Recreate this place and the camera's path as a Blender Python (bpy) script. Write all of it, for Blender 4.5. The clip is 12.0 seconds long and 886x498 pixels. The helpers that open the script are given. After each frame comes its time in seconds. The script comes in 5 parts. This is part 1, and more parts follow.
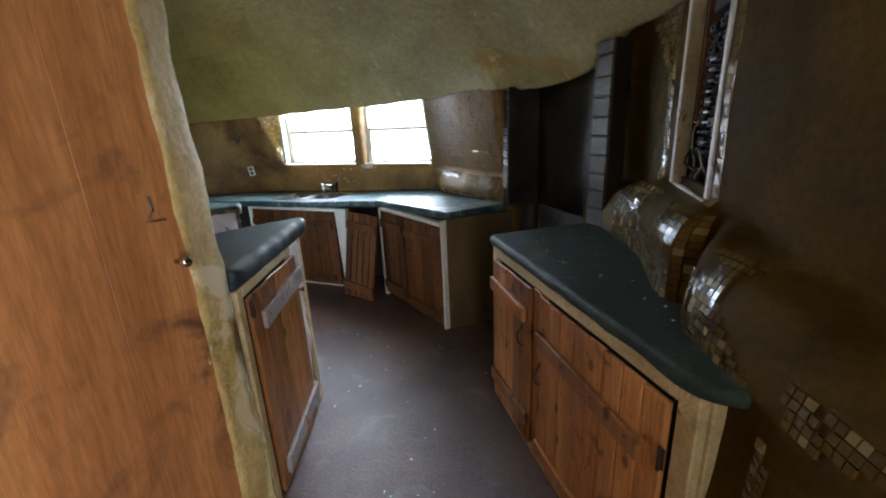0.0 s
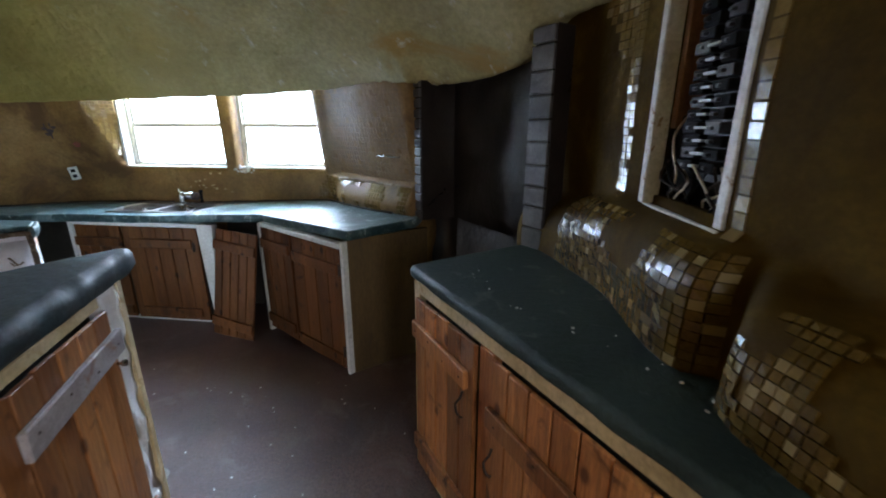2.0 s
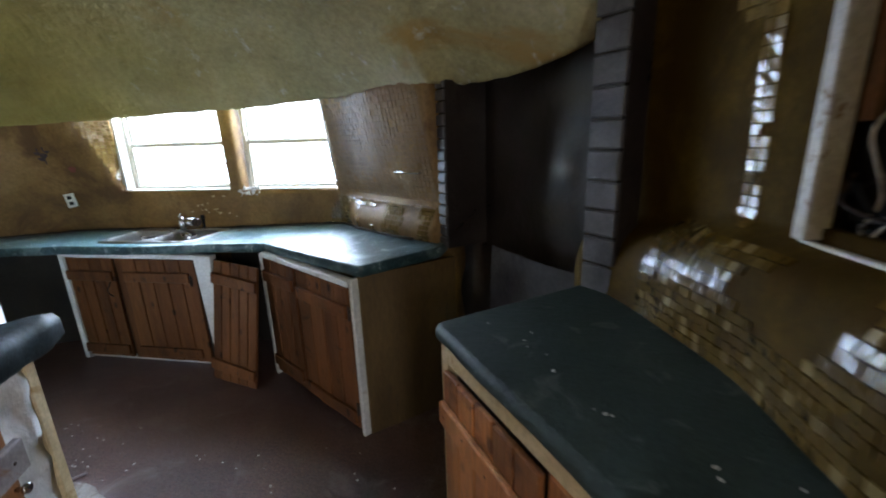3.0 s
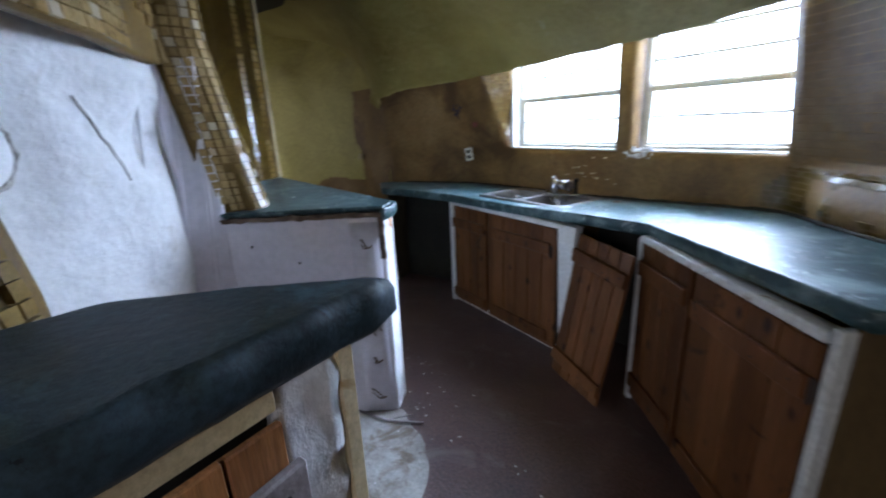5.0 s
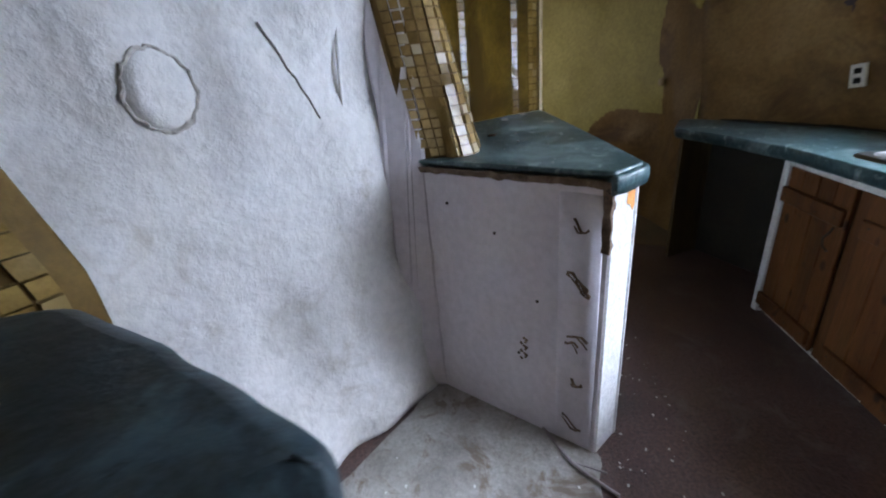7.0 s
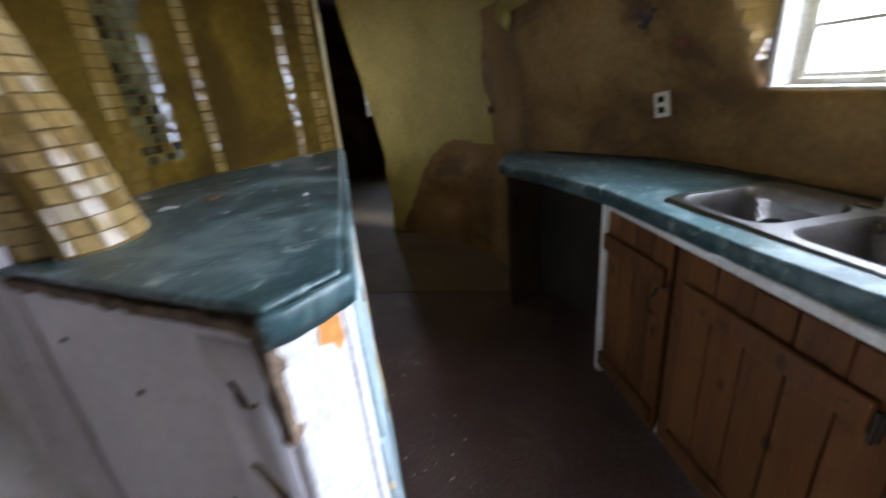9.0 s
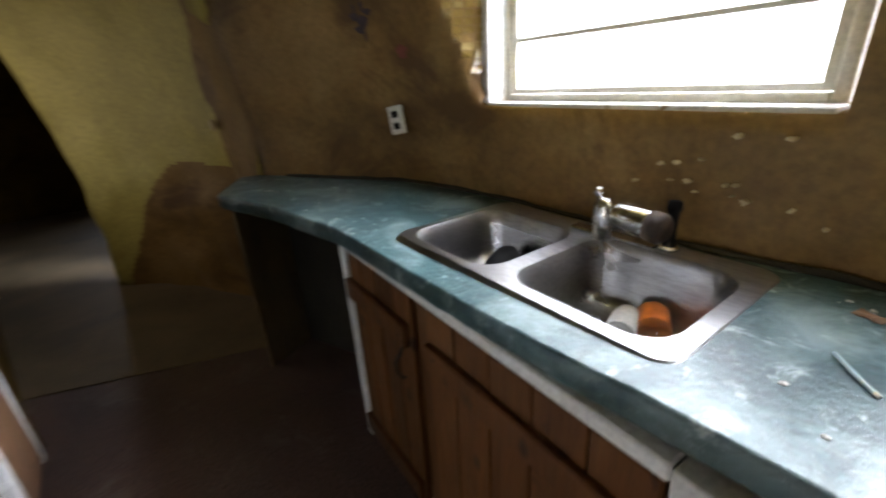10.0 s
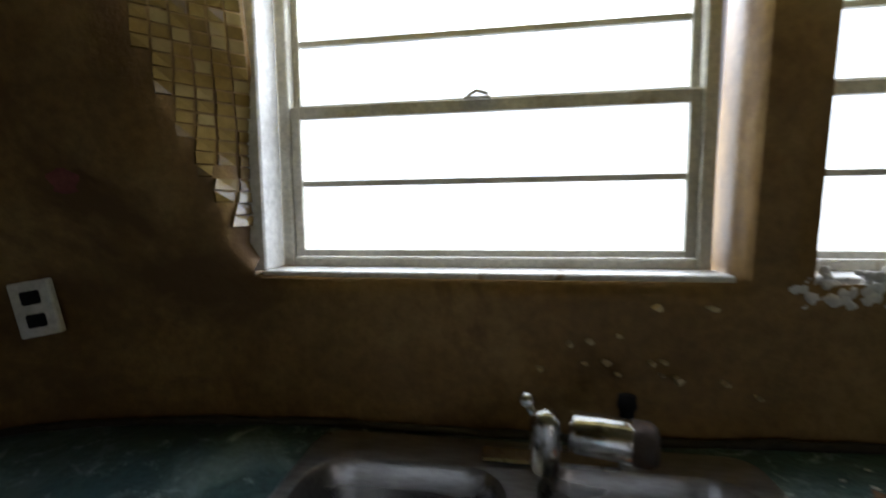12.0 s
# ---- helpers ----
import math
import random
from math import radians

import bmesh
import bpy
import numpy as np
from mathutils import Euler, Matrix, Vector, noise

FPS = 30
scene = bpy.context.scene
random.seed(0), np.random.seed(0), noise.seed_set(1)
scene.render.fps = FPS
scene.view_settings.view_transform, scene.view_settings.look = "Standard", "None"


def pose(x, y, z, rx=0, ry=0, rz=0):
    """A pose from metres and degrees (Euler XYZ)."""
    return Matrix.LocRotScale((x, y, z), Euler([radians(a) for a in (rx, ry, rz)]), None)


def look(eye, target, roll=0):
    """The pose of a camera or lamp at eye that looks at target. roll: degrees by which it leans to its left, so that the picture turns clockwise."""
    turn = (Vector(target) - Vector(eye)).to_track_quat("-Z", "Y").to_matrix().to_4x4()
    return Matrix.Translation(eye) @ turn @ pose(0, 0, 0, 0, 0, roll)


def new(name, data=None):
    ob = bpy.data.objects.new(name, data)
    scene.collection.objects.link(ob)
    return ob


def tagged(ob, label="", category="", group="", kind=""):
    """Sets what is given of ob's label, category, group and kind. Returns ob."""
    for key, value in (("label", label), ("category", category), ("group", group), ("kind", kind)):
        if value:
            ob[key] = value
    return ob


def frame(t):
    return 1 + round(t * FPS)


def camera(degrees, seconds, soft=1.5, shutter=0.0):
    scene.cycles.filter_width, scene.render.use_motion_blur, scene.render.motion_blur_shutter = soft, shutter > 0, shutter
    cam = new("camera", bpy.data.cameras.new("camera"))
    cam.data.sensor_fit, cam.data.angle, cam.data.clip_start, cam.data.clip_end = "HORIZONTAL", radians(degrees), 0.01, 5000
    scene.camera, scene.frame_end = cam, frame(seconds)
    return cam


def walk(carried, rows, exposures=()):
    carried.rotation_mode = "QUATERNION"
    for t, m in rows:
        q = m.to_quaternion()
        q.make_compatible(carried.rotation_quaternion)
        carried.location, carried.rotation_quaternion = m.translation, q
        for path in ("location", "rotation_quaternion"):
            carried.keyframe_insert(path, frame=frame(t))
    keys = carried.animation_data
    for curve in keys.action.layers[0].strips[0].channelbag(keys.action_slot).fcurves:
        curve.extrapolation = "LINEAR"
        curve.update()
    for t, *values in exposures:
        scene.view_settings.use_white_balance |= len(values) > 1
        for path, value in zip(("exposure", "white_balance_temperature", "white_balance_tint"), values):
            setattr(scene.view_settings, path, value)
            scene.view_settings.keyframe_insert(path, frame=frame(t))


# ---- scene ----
cam = camera(93.9, 12.0, 1.9, 0.5)
PATH = [
    (0, (0.81, 0.592, 1.665), (0.147, 2.386, 1.081), -2.6),
    (0.5, (0.777, 0.675, 1.648), (0.149, 2.468, 1.024), -2.3),
    (1, (0.716, 0.803, 1.629), (0.251, 2.645, 1.005), -1.1),
    (1.5, (0.623, 0.974, 1.633), (0.368, 2.876, 1.07), -0.7),
    (2, (0.574, 1.136, 1.626), (0.398, 3.045, 1.055), 0.2),
    (2.5, (0.556, 1.392, 1.618), (0.383, 3.311, 1.08), 0.4),
    (2.7, (0.54, 1.499, 1.628), (0.333, 3.416, 1.098), -0.5),
    (4.3, (0.085, 2.044, 1.465), (-0.998, 3.64, 0.939), -2.8),
    (4.5, (0.02, 2.083, 1.455), (-1.243, 3.54, 0.924), -2.9),
    (5, (-0.076, 2.219, 1.459), (-1.662, 3.295, 0.888), -2.5),
    (5.5, (-0.147, 2.353, 1.451), (-1.938, 3.0, 0.84), -3.2),
    (6, (-0.273, 2.464, 1.435), (-2.135, 2.845, 0.812), -3.5),
    (6.5, (-0.479, 2.588, 1.441), (-2.374, 2.627, 0.801), -5.0),
    (6.7, (-0.531, 2.631, 1.435), (-2.403, 2.521, 0.738), -5.2),
    (8.3, (-0.953, 3.076, 1.363), (-2.678, 2.691, 0.426), -6.1),
    (8.5, (-1.038, 3.111, 1.349), (-2.815, 2.891, 0.457), -5.4),
    (9, (-1.239, 3.254, 1.386), (-3.082, 3.497, 0.649), -5.7),
    (9.5, (-1.381, 3.431, 1.357), (-3.103, 4.152, 0.64), -4.3),
    (10, (-1.525, 3.691, 1.353), (-3.036, 4.756, 0.591), -3.5),
    (10.5, (-1.622, 3.832, 1.327), (-2.767, 5.212, 0.441), -3.1),
    (11, (-1.8, 3.873, 1.336), (-2.553, 5.521, 0.489), -3.3),
    (11.5, (-1.96, 3.866, 1.343), (-2.403, 5.791, 1.034), -1.2),
    (12, (-2.169, 3.913, 1.387), (-2.464, 5.883, 1.211), -0.6),
]
walk(cam, [(t, look(eye, target, roll)) for t, eye, target, roll in PATH],
     [(0.0, -0.1, 6200, 12), (1.0, -0.2, 5750, 12), (2.0, -0.05, 5750, 12), (2.7, 0.0, 5850, 12), (4.5, -0.3, 5350, 16), (6.5, -0.62, 5850, 19), (8.5, -0.5, 6200, 20), (9.0, -0.65, 6300, 20), (9.5, -0.5, 6600, 19), (10.5, -0.65, 7250, 20), (11.0, -0.55, 7350, 20), (11.5, -0.7, 7000, 20), (12.0, -2.2, 6700, 16)])

# ---- world and light ----
world = bpy.data.worlds.new("world")
scene.world = world
world.use_nodes = True
wn = world.node_tree.nodes
sky = wn.new("ShaderNodeTexSky")
sky.sky_type, sky.sun_disc = "NISHITA", False
sky.sun_elevation, sky.sun_rotation = radians(40), radians(20)
wn["Background"].inputs["Strength"].default_value = 0.12
world.node_tree.links.new(sky.outputs["Color"], wn["Background"].inputs["Color"])


def area(name, m, sx, sy, watts, colour):
    d = bpy.data.lights.new(name, "AREA")
    d.shape, d.size, d.size_y, d.energy, d.color = "RECTANGLE", sx, sy, watts, colour
    ob = new(name, d)
    ob.matrix_world = m
    return ob


DAY = (0.76, 0.88, 1.0)
area("window_daylight", look((-1.72, 5.22, 1.98), (-1.72, 3.0, 1.10)), 3.6, 1.6, 500, DAY)
area("high_sky_daylight", look((-1.6, 8.2, 3.75), (-1.7, 2.2, 0.7)), 3.0, 1.3, 1350, DAY)
area("doorway_daylight", look((1.78, -0.45, 1.25), (0.2, 0.45, 1.0)), 1.1, 1.9, 60, (1.0, 0.95, 0.88))

# ---- materials ----


def ramp(nt, fac, stops):
    r = nt.nodes.new("ShaderNodeValToRGB")
    el = r.color_ramp.elements
    while len(el) < len(stops):
        el.new(0.5)
    for e, (p, c) in zip(el, stops):
        e.position, e.color = p, (*c, 1)
    nt.links.new(fac, r.inputs["Fac"])
    return r.outputs["Color"]


def tex(nt, coord, scale, detail=5.0, rough=0.6, stretch=(1, 1, 1), distort=0.0):
    mp = nt.nodes.new("ShaderNodeMapping")
    mp.inputs["Scale"].default_value = stretch
    nt.links.new(coord, mp.inputs["Vector"])
    n = nt.nodes.new("ShaderNodeTexNoise")
    n.inputs["Scale"].default_value, n.inputs["Detail"].default_value = scale, detail
    n.inputs["Roughness"].default_value, n.inputs["Distortion"].default_value = rough, distort
    nt.links.new(mp.outputs["Vector"], n.inputs["Vector"])
    return n.outputs["Fac"]


def mix(nt, fac, a, b, mode="MIX"):
    m = nt.nodes.new("ShaderNodeMix")
    m.data_type, m.blend_type = "RGBA", mode
    for k, v in (("Factor", fac), ("A", a), ("B", b)):
        sock = [i for i in m.inputs if i.name == k and i.type == ("VALUE" if k == "Factor" else "RGBA")][0]
        if isinstance(v, (int, float)):
            sock.default_value = v
        elif isinstance(v, tuple):
            sock.default_value = (*v, 1)
        else:
            nt.links.new(v, sock)
    return [o for o in m.outputs if o.type == "RGBA"][0]


def material(name, base, dark, light, scale=4.0, grain=60.0, rough=0.6, bump=0.3, bump_scale=40.0, metal=0.0,
             stretch=(1, 1, 1), stain=None, stain_scale=2.0, stain_at=(0.52, 0.62), vary=0.0, coat=0.0, spec=0.5,
             bump_depth=0.01, streak=None, rough_vary=0.15, pale=None, contrast=(0.72, 1.08), knots=None, wear=None):
    """Two scales of colour noise, an optional stain with an edge of its own, grain bump."""
    m = bpy.data.materials.new(name)
    m.use_nodes = True
    nt = m.node_tree
    b = nt.nodes["Principled BSDF"]
    geo = nt.nodes.new("ShaderNodeNewGeometry")
    co = geo.outputs["Position"]
    big = tex(nt, co, scale, stretch=stretch, distort=0.4)
    fine = tex(nt, co, grain, 4, 0.7, stretch=stretch)
    col = ramp(nt, big, [(0.3, dark), (0.5, base), (0.72, light)])
    fcol = ramp(nt, fine, [(0.35, (contrast[0],) * 3), (0.62, (contrast[1],) * 3)])
    col = mix(nt, 0.75, col, fcol, "MULTIPLY")
    if stain:
        sf = tex(nt, co, stain_scale, 6, 0.65, distort=0.8)
        mask = ramp(nt, sf, [(stain_at[0], (0, 0, 0)), (stain_at[1], (1, 1, 1))])
        col = mix(nt, mask, col, stain)
    if streak:
        sf = tex(nt, co, 9.0, 5, 0.7, stretch=(1, 1, 0.14), distort=0.3)
        mask = ramp(nt, sf, [(0.60, (0, 0, 0)), (0.70, (1, 1, 1))])
        col = mix(nt, mask, col, streak)
    if wear:
        sf = tex(nt, co, 16.0, 8, 0.75, distort=0.6)
        mask = ramp(nt, sf, [(wear[1], (0, 0, 0)), (wear[2], (1, 1, 1))])
        col = mix(nt, mask, col, wear[0])
    if knots:
        mp = nt.nodes.new("ShaderNodeMapping")
        mp.inputs["Scale"].default_value = (1, 1, 0.62)
        nt.links.new(co, mp.inputs["Vector"])
        vo = nt.nodes.new("ShaderNodeTexVoronoi")
        vo.inputs["Scale"].default_value = 9.0
        nt.links.new(mp.outputs["Vector"], vo.inputs["Vector"])
        mask = ramp(nt, vo.outputs["Distance"], [(0.10, (1, 1, 1)), (0.19, (0, 0, 0))])
        col = mix(nt, mask, col, knots)
    if vary:
        oi = nt.nodes.new("ShaderNodeObjectInfo")
        mul = nt.nodes.new("ShaderNodeMath")
        mul.operation = "ADD"
        nt.links.new(oi.outputs["Random"], mul.inputs[0])
        nt.links.new(geo.outputs["Random Per Island"], mul.inputs[1])
        fr = nt.nodes.new("ShaderNodeMath")
        fr.operation = "FRACT"
        nt.links.new(mul.outputs[0], fr.inputs[0])
        v = ramp(nt, fr.outputs[0], [(0.0, (1 - vary,) * 3), (1.0, (1 + vary,) * 3)])
        col = mix(nt, 1.0, col, v, "MULTIPLY")
        if pale:
            pm = ramp(nt, fr.outputs[0], [(0.86, (0, 0, 0)), (0.88, (1, 1, 1))])
            col = mix(nt, pm, col, pale)
    nt.links.new(col, b.inputs["Base Color"])
    b.inputs["Metallic"].default_value = metal
    b.inputs["Coat Weight"].default_value = coat
    b.inputs["Coat Roughness"].default_value = 0.15
    b.inputs["Specular IOR Level"].default_value = spec
    rr = nt.nodes.new("ShaderNodeMapRange")
    rr.inputs["To Min"].default_value = max(0.03, rough - rough_vary)
    rr.inputs["To Max"].default_value = min(1.0, rough + rough_vary)
    nt.links.new(big, rr.inputs["Value"])
    nt.links.new(rr.outputs["Result"], b.inputs["Roughness"])
    if bump:
        h = tex(nt, co, bump_scale, 6, 0.6, stretch=stretch)
        bp = nt.nodes.new("ShaderNodeBump")
        bp.inputs["Strength"].default_value, bp.inputs["Distance"].default_value = bump, bump_depth
        nt.links.new(h, bp.inputs["Height"])
        nt.links.new(bp.outputs["Normal"], b.inputs["Normal"])
    return m


CEILING = material("ceiling_plaster", (0.42, 0.36, 0.165), (0.32, 0.27, 0.11), (0.50, 0.45, 0.25), 1.6, 30, 0.75, 0.6, 12, bump_depth=0.035, stain=(0.38, 0.25, 0.07), stain_scale=1.1, stain_at=(0.58, 0.70), streak=(0.56, 0.54, 0.42))
nt = CEILING.node_tree
bs = nt.nodes["Principled BSDF"]
old = bs.inputs["Base Color"].links[0].from_socket
gp = nt.nodes.new("ShaderNodeNewGeometry").outputs["Position"]
sep = nt.nodes.new("ShaderNodeSeparateXYZ")
nt.links.new(gp, sep.inputs[0])
edge = nt.nodes.new("ShaderNodeMath")
edge.operation = "MULTIPLY_ADD"
edge.inputs[1].default_value = 1.6
nt.links.new(tex(nt, gp, 1.7, 5, 0.6), edge.inputs[0])
nt.links.new(sep.outputs["X"], edge.inputs[2])
rng = nt.nodes.new("ShaderNodeMapRange")
rng.inputs["From Min"].default_value, rng.inputs["From Max"].default_value = 0.0, -1.9
nt.links.new(edge.outputs[0], rng.inputs["Value"])
yel = ramp(nt, tex(nt, gp, 2.0, 5, 0.6), [(0.3, (0.27, 0.205, 0.045)), (0.7, (0.42, 0.335, 0.09))])
nt.links.new(mix(nt, rng.outputs["Result"], old, yel), bs.inputs["Base Color"])
VARNISH = material("gold_brown_varnish", (0.074, 0.042, 0.004), (0.042, 0.023, 0.0025), (0.112, 0.067, 0.008), 2.2, 45, 0.75, 0.3, 22, bump_depth=0.012, stain=(0.045, 0.024, 0.003), stain_scale=1.3, spec=0.07)
WINDOWWALL = material("brown_resin_wall", (0.245, 0.142, 0.046), (0.14, 0.078, 0.026), (0.34, 0.215, 0.082), 2.4, 45, 0.5, 0.35, 24, bump_depth=0.012, stain=(0.13, 0.070, 0.026), stain_scale=1.5, spec=0.25)
YELLOW = material("yellow_painted_plaster", (0.43, 0.345, 0.082), (0.34, 0.265, 0.055), (0.50, 0.41, 0.12), 1.8, 40, 0.6, 0.3, 18, bump_depth=0.012, stain=(0.29, 0.21, 0.045), stain_scale=1.6, stain_at=(0.62, 0.72))
PALETILE = material("pale_gold_mosaic_tile", (0.30, 0.20, 0.075), (0.21, 0.13, 0.045), (0.38, 0.27, 0.12), 4, 60, 0.22, 0.12, 30, vary=0.16, coat=0.35, rough_vary=0.08, pale=(0.44, 0.36, 0.24))
TILE = material("gold_mosaic_tile", (0.165, 0.102, 0.026), (0.11, 0.064, 0.015), (0.22, 0.145, 0.045), 4, 60, 0.16, 0.12, 30, vary=0.10, coat=0.45, rough_vary=0.08, pale=(0.22, 0.155, 0.06))
GROUT = material("brown_grout_resin", (0.14, 0.082, 0.016), (0.09, 0.05, 0.009), (0.19, 0.12, 0.03), 3, 50, 0.6, 0.3, 30, spec=0.2)
WHITEPLASTER = material("white_rough_plaster", (0.74, 0.72, 0.69), (0.64, 0.61, 0.56), (0.80, 0.79, 0.78), 1.6, 25, 0.9, 0.5, 7, bump_depth=0.05, stain=(0.50, 0.46, 0.40), stain_scale=3.6, stain_at=(0.57, 0.72), contrast=(0.86, 1.03))
LAVENDER = material("pale_lavender_board", (0.72, 0.68, 0.72), (0.65, 0.61, 0.64), (0.76, 0.73, 0.77), 1.6, 30, 0.7, 0.15, 20, stain=(0.46, 0.40, 0.38), stain_scale=2.2, stain_at=(0.66, 0.76), contrast=(0.88, 1.04))
TEAL = material("teal_painted_worktop", (0.030, 0.068, 0.072), (0.016, 0.038, 0.042), (0.052, 0.105, 0.108), 5.0, 70, 0.34, 0.35, 70, bump_depth=0.006, stain=(0.24, 0.31, 0.31), stain_scale=5.0, stain_at=(0.50, 0.80), contrast=(0.5, 1.25), wear=((0.42, 0.49, 0.48), 0.56, 0.70), rough_vary=0.12)
TEALDARK = material("dark_green_painted_worktop", (0.030, 0.048, 0.042), (0.019, 0.032, 0.029), (0.045, 0.066, 0.058), 4.0, 80, 0.62, 0.7, 40, bump_depth=0.01, stain=(0.075, 0.095, 0.08), stain_scale=9.0, stain_at=(0.60, 0.68), spec=0.25)
TEALBLACK = material("blue_black_painted_worktop", (0.020, 0.034, 0.040), (0.011, 0.018, 0.022), (0.036, 0.062, 0.075), 5.0, 60, 0.52, 0.55, 34, bump_depth=0.006, stain=(0.05, 0.095, 0.12), stain_scale=6.0, stain_at=(0.58, 0.70), contrast=(0.5, 1.3), spec=0.4, wear=((0.007, 0.010, 0.012), 0.62, 0.68))
PINE = material("orange_varnished_pine", (0.38, 0.155, 0.045), (0.25, 0.09, 0.026), (0.50, 0.23, 0.075), 6.0, 90, 0.45, 0.25, 60, stretch=(1, 1, 0.10), vary=0.42, stain=(0.13, 0.05, 0.018), stain_scale=7.0, stain_at=(0.59, 0.68), contrast=(0.55, 1.15), coat=0.15, knots=(0.10, 0.035, 0.012))
# Redder, darker pine; part of its darkness stands for shade on these fronts.
PINEDARK = material("shade_darkened_knotty_pine", (0.125, 0.046, 0.013), (0.070, 0.025, 0.0075), (0.185, 0.074, 0.023), 6.0, 90, 0.55, 0.3, 60, stretch=(1, 1, 0.10), vary=0.22, stain=(0.05, 0.021, 0.009), stain_scale=7.0, stain_at=(0.60, 0.68), spec=0.2, knots=(0.035, 0.014, 0.007))
DOORWOOD = material("red_brown_door_wood", (0.52, 0.215, 0.075), (0.36, 0.14, 0.048), (0.64, 0.30, 0.115), 4.0, 70, 0.5, 0.25, 50, stretch=(1, 1, 0.13), vary=0.10, stain=(0.17, 0.075, 0.04), stain_scale=2.4, stain_at=(0.53, 0.66), contrast=(0.65, 1.1), coat=0.1)
GREYWOOD = material("weathered_grey_wood", (0.30, 0.26, 0.26), (0.20, 0.16, 0.15), (0.42, 0.38, 0.38), 8.0, 90, 0.7, 0.3, 50, stain=(0.22, 0.10, 0.04), stain_scale=7, stain_at=(0.58, 0.66))
CHIPPED = material("chipped_white_paint", (0.70, 0.70, 0.68), (0.58, 0.57, 0.54), (0.78, 0.78, 0.77), 6.0, 60, 0.55, 0.35, 45, stain=(0.30, 0.20, 0.11), stain_scale=9.0, stain_at=(0.60, 0.66))
CREAM = material("cream_painted_wood", (0.56, 0.44, 0.24), (0.44, 0.33, 0.16), (0.66, 0.54, 0.34), 6.0, 60, 0.55, 0.3, 45, stain=(0.34, 0.20, 0.06), stain_scale=6.0, stain_at=(0.58, 0.66))
JAMB = material("yellow_ochre_foam_plaster", (0.58, 0.42, 0.16), (0.44, 0.30, 0.09), (0.68, 0.53, 0.24), 5.0, 40, 0.75, 0.6, 24, bump_depth=0.02, stain=(0.70, 0.58, 0.36), stain_scale=2.2, stain_at=(0.54, 0.58))
STAINED = material("stained_gold_plywood", (0.112, 0.069, 0.023), (0.058, 0.036, 0.014), (0.17, 0.108, 0.038), 3.0, 60, 0.55, 0.35, 40, stretch=(1, 1, 0.35), streak=(0.05, 0.034, 0.019))
BRICK = material("dark_grey_brick", (0.085, 0.078, 0.078), (0.055, 0.05, 0.05), (0.13, 0.12, 0.12), 8.0, 70, 0.5, 0.4, 50, vary=0.25)
# Alcove sheet; on the brick posts the same colour stands for shade.
SHEET_SHADE = material("black_brown_sheet_and_shade", (0.028, 0.021, 0.018), (0.016, 0.012, 0.010), (0.045, 0.034, 0.028), 3.0, 50, 0.32, 0.35, 9, bump_depth=0.03)
GREYCLOTH = material("dark_grey_plastic_sheet", (0.06, 0.058, 0.062), (0.035, 0.034, 0.036), (0.09, 0.088, 0.09), 5.0, 50, 0.5, 0.4, 12, bump_depth=0.03)
# Near-black for shaded cabinet interiors and ceilings; also for real black grime.
DARK = material("near_black_shade_and_grime", (0.030, 0.024, 0.016), (0.018, 0.014, 0.009), (0.045, 0.036, 0.025), 3.0, 40, 0.8, 0.3, 20)
STEEL = material("brushed_stainless_steel", (0.46, 0.46, 0.46), (0.33, 0.325, 0.32), (0.56, 0.56, 0.56), 3.0, 120, 0.30, 0.08, 120, metal=1.0, stain=(0.30, 0.23, 0.15), stain_scale=5.0, stain_at=(0.62, 0.78), stretch=(0.2, 1, 1), rough_vary=0.08)
SCUM = material("brown_sink_scum", (0.075, 0.045, 0.020), (0.035, 0.021, 0.010), (0.13, 0.085, 0.04), 9.0, 60, 0.25, 0.2, 40, stain=(0.22, 0.17, 0.10), stain_scale=14, stain_at=(0.58, 0.70))
PAINT = material("white_gloss_joinery_paint", (0.76, 0.75, 0.73), (0.66, 0.64, 0.61), (0.82, 0.81, 0.80), 6.0, 60, 0.45, 0.3, 45, wear=((0.22, 0.13, 0.07), 0.66, 0.70))
ROTWOOD = material("rotten_brown_board_edge", (0.16, 0.105, 0.065), (0.07, 0.045, 0.03), (0.30, 0.22, 0.15), 22.0, 90, 0.85, 0.8, 60, wear=((0.04, 0.028, 0.02), 0.58, 0.64))
CHROME = material("worn_chrome", (0.72, 0.72, 0.72), (0.6, 0.6, 0.6), (0.8, 0.8, 0.8), 20.0, 90, 0.2, 0.1, 60, metal=1.0, stain=(0.30, 0.28, 0.25), stain_scale=40, stain_at=(0.58, 0.64))
ALU = material("weathered_aluminium_frame", (0.60, 0.57, 0.48), (0.48, 0.45, 0.36), (0.68, 0.66, 0.58), 8.0, 80, 0.5, 0.15, 60, stain=(0.38, 0.31, 0.19), stain_scale=9, stain_at=(0.6, 0.7))
FLOOR = material("dark_red_brown_concrete", (0.094, 0.051, 0.041), (0.050, 0.029, 0.025), (0.135, 0.079, 0.063), 1.8, 70, 0.37, 0.9, 110, bump_depth=0.006, stain=(0.18, 0.14, 0.13), stain_scale=4.2, stain_at=(0.56, 0.78), rough_vary=0.07, contrast=(0.32, 1.55), wear=((0.17, 0.135, 0.12), 0.64, 0.80))
CONCRETE = material("bare_grey_concrete_patch", (0.30, 0.28, 0.25), (0.20, 0.18, 0.16), (0.40, 0.38, 0.35), 5.0, 60, 0.8, 0.6, 40, stain=(0.16, 0.12, 0.09), stain_scale=6)
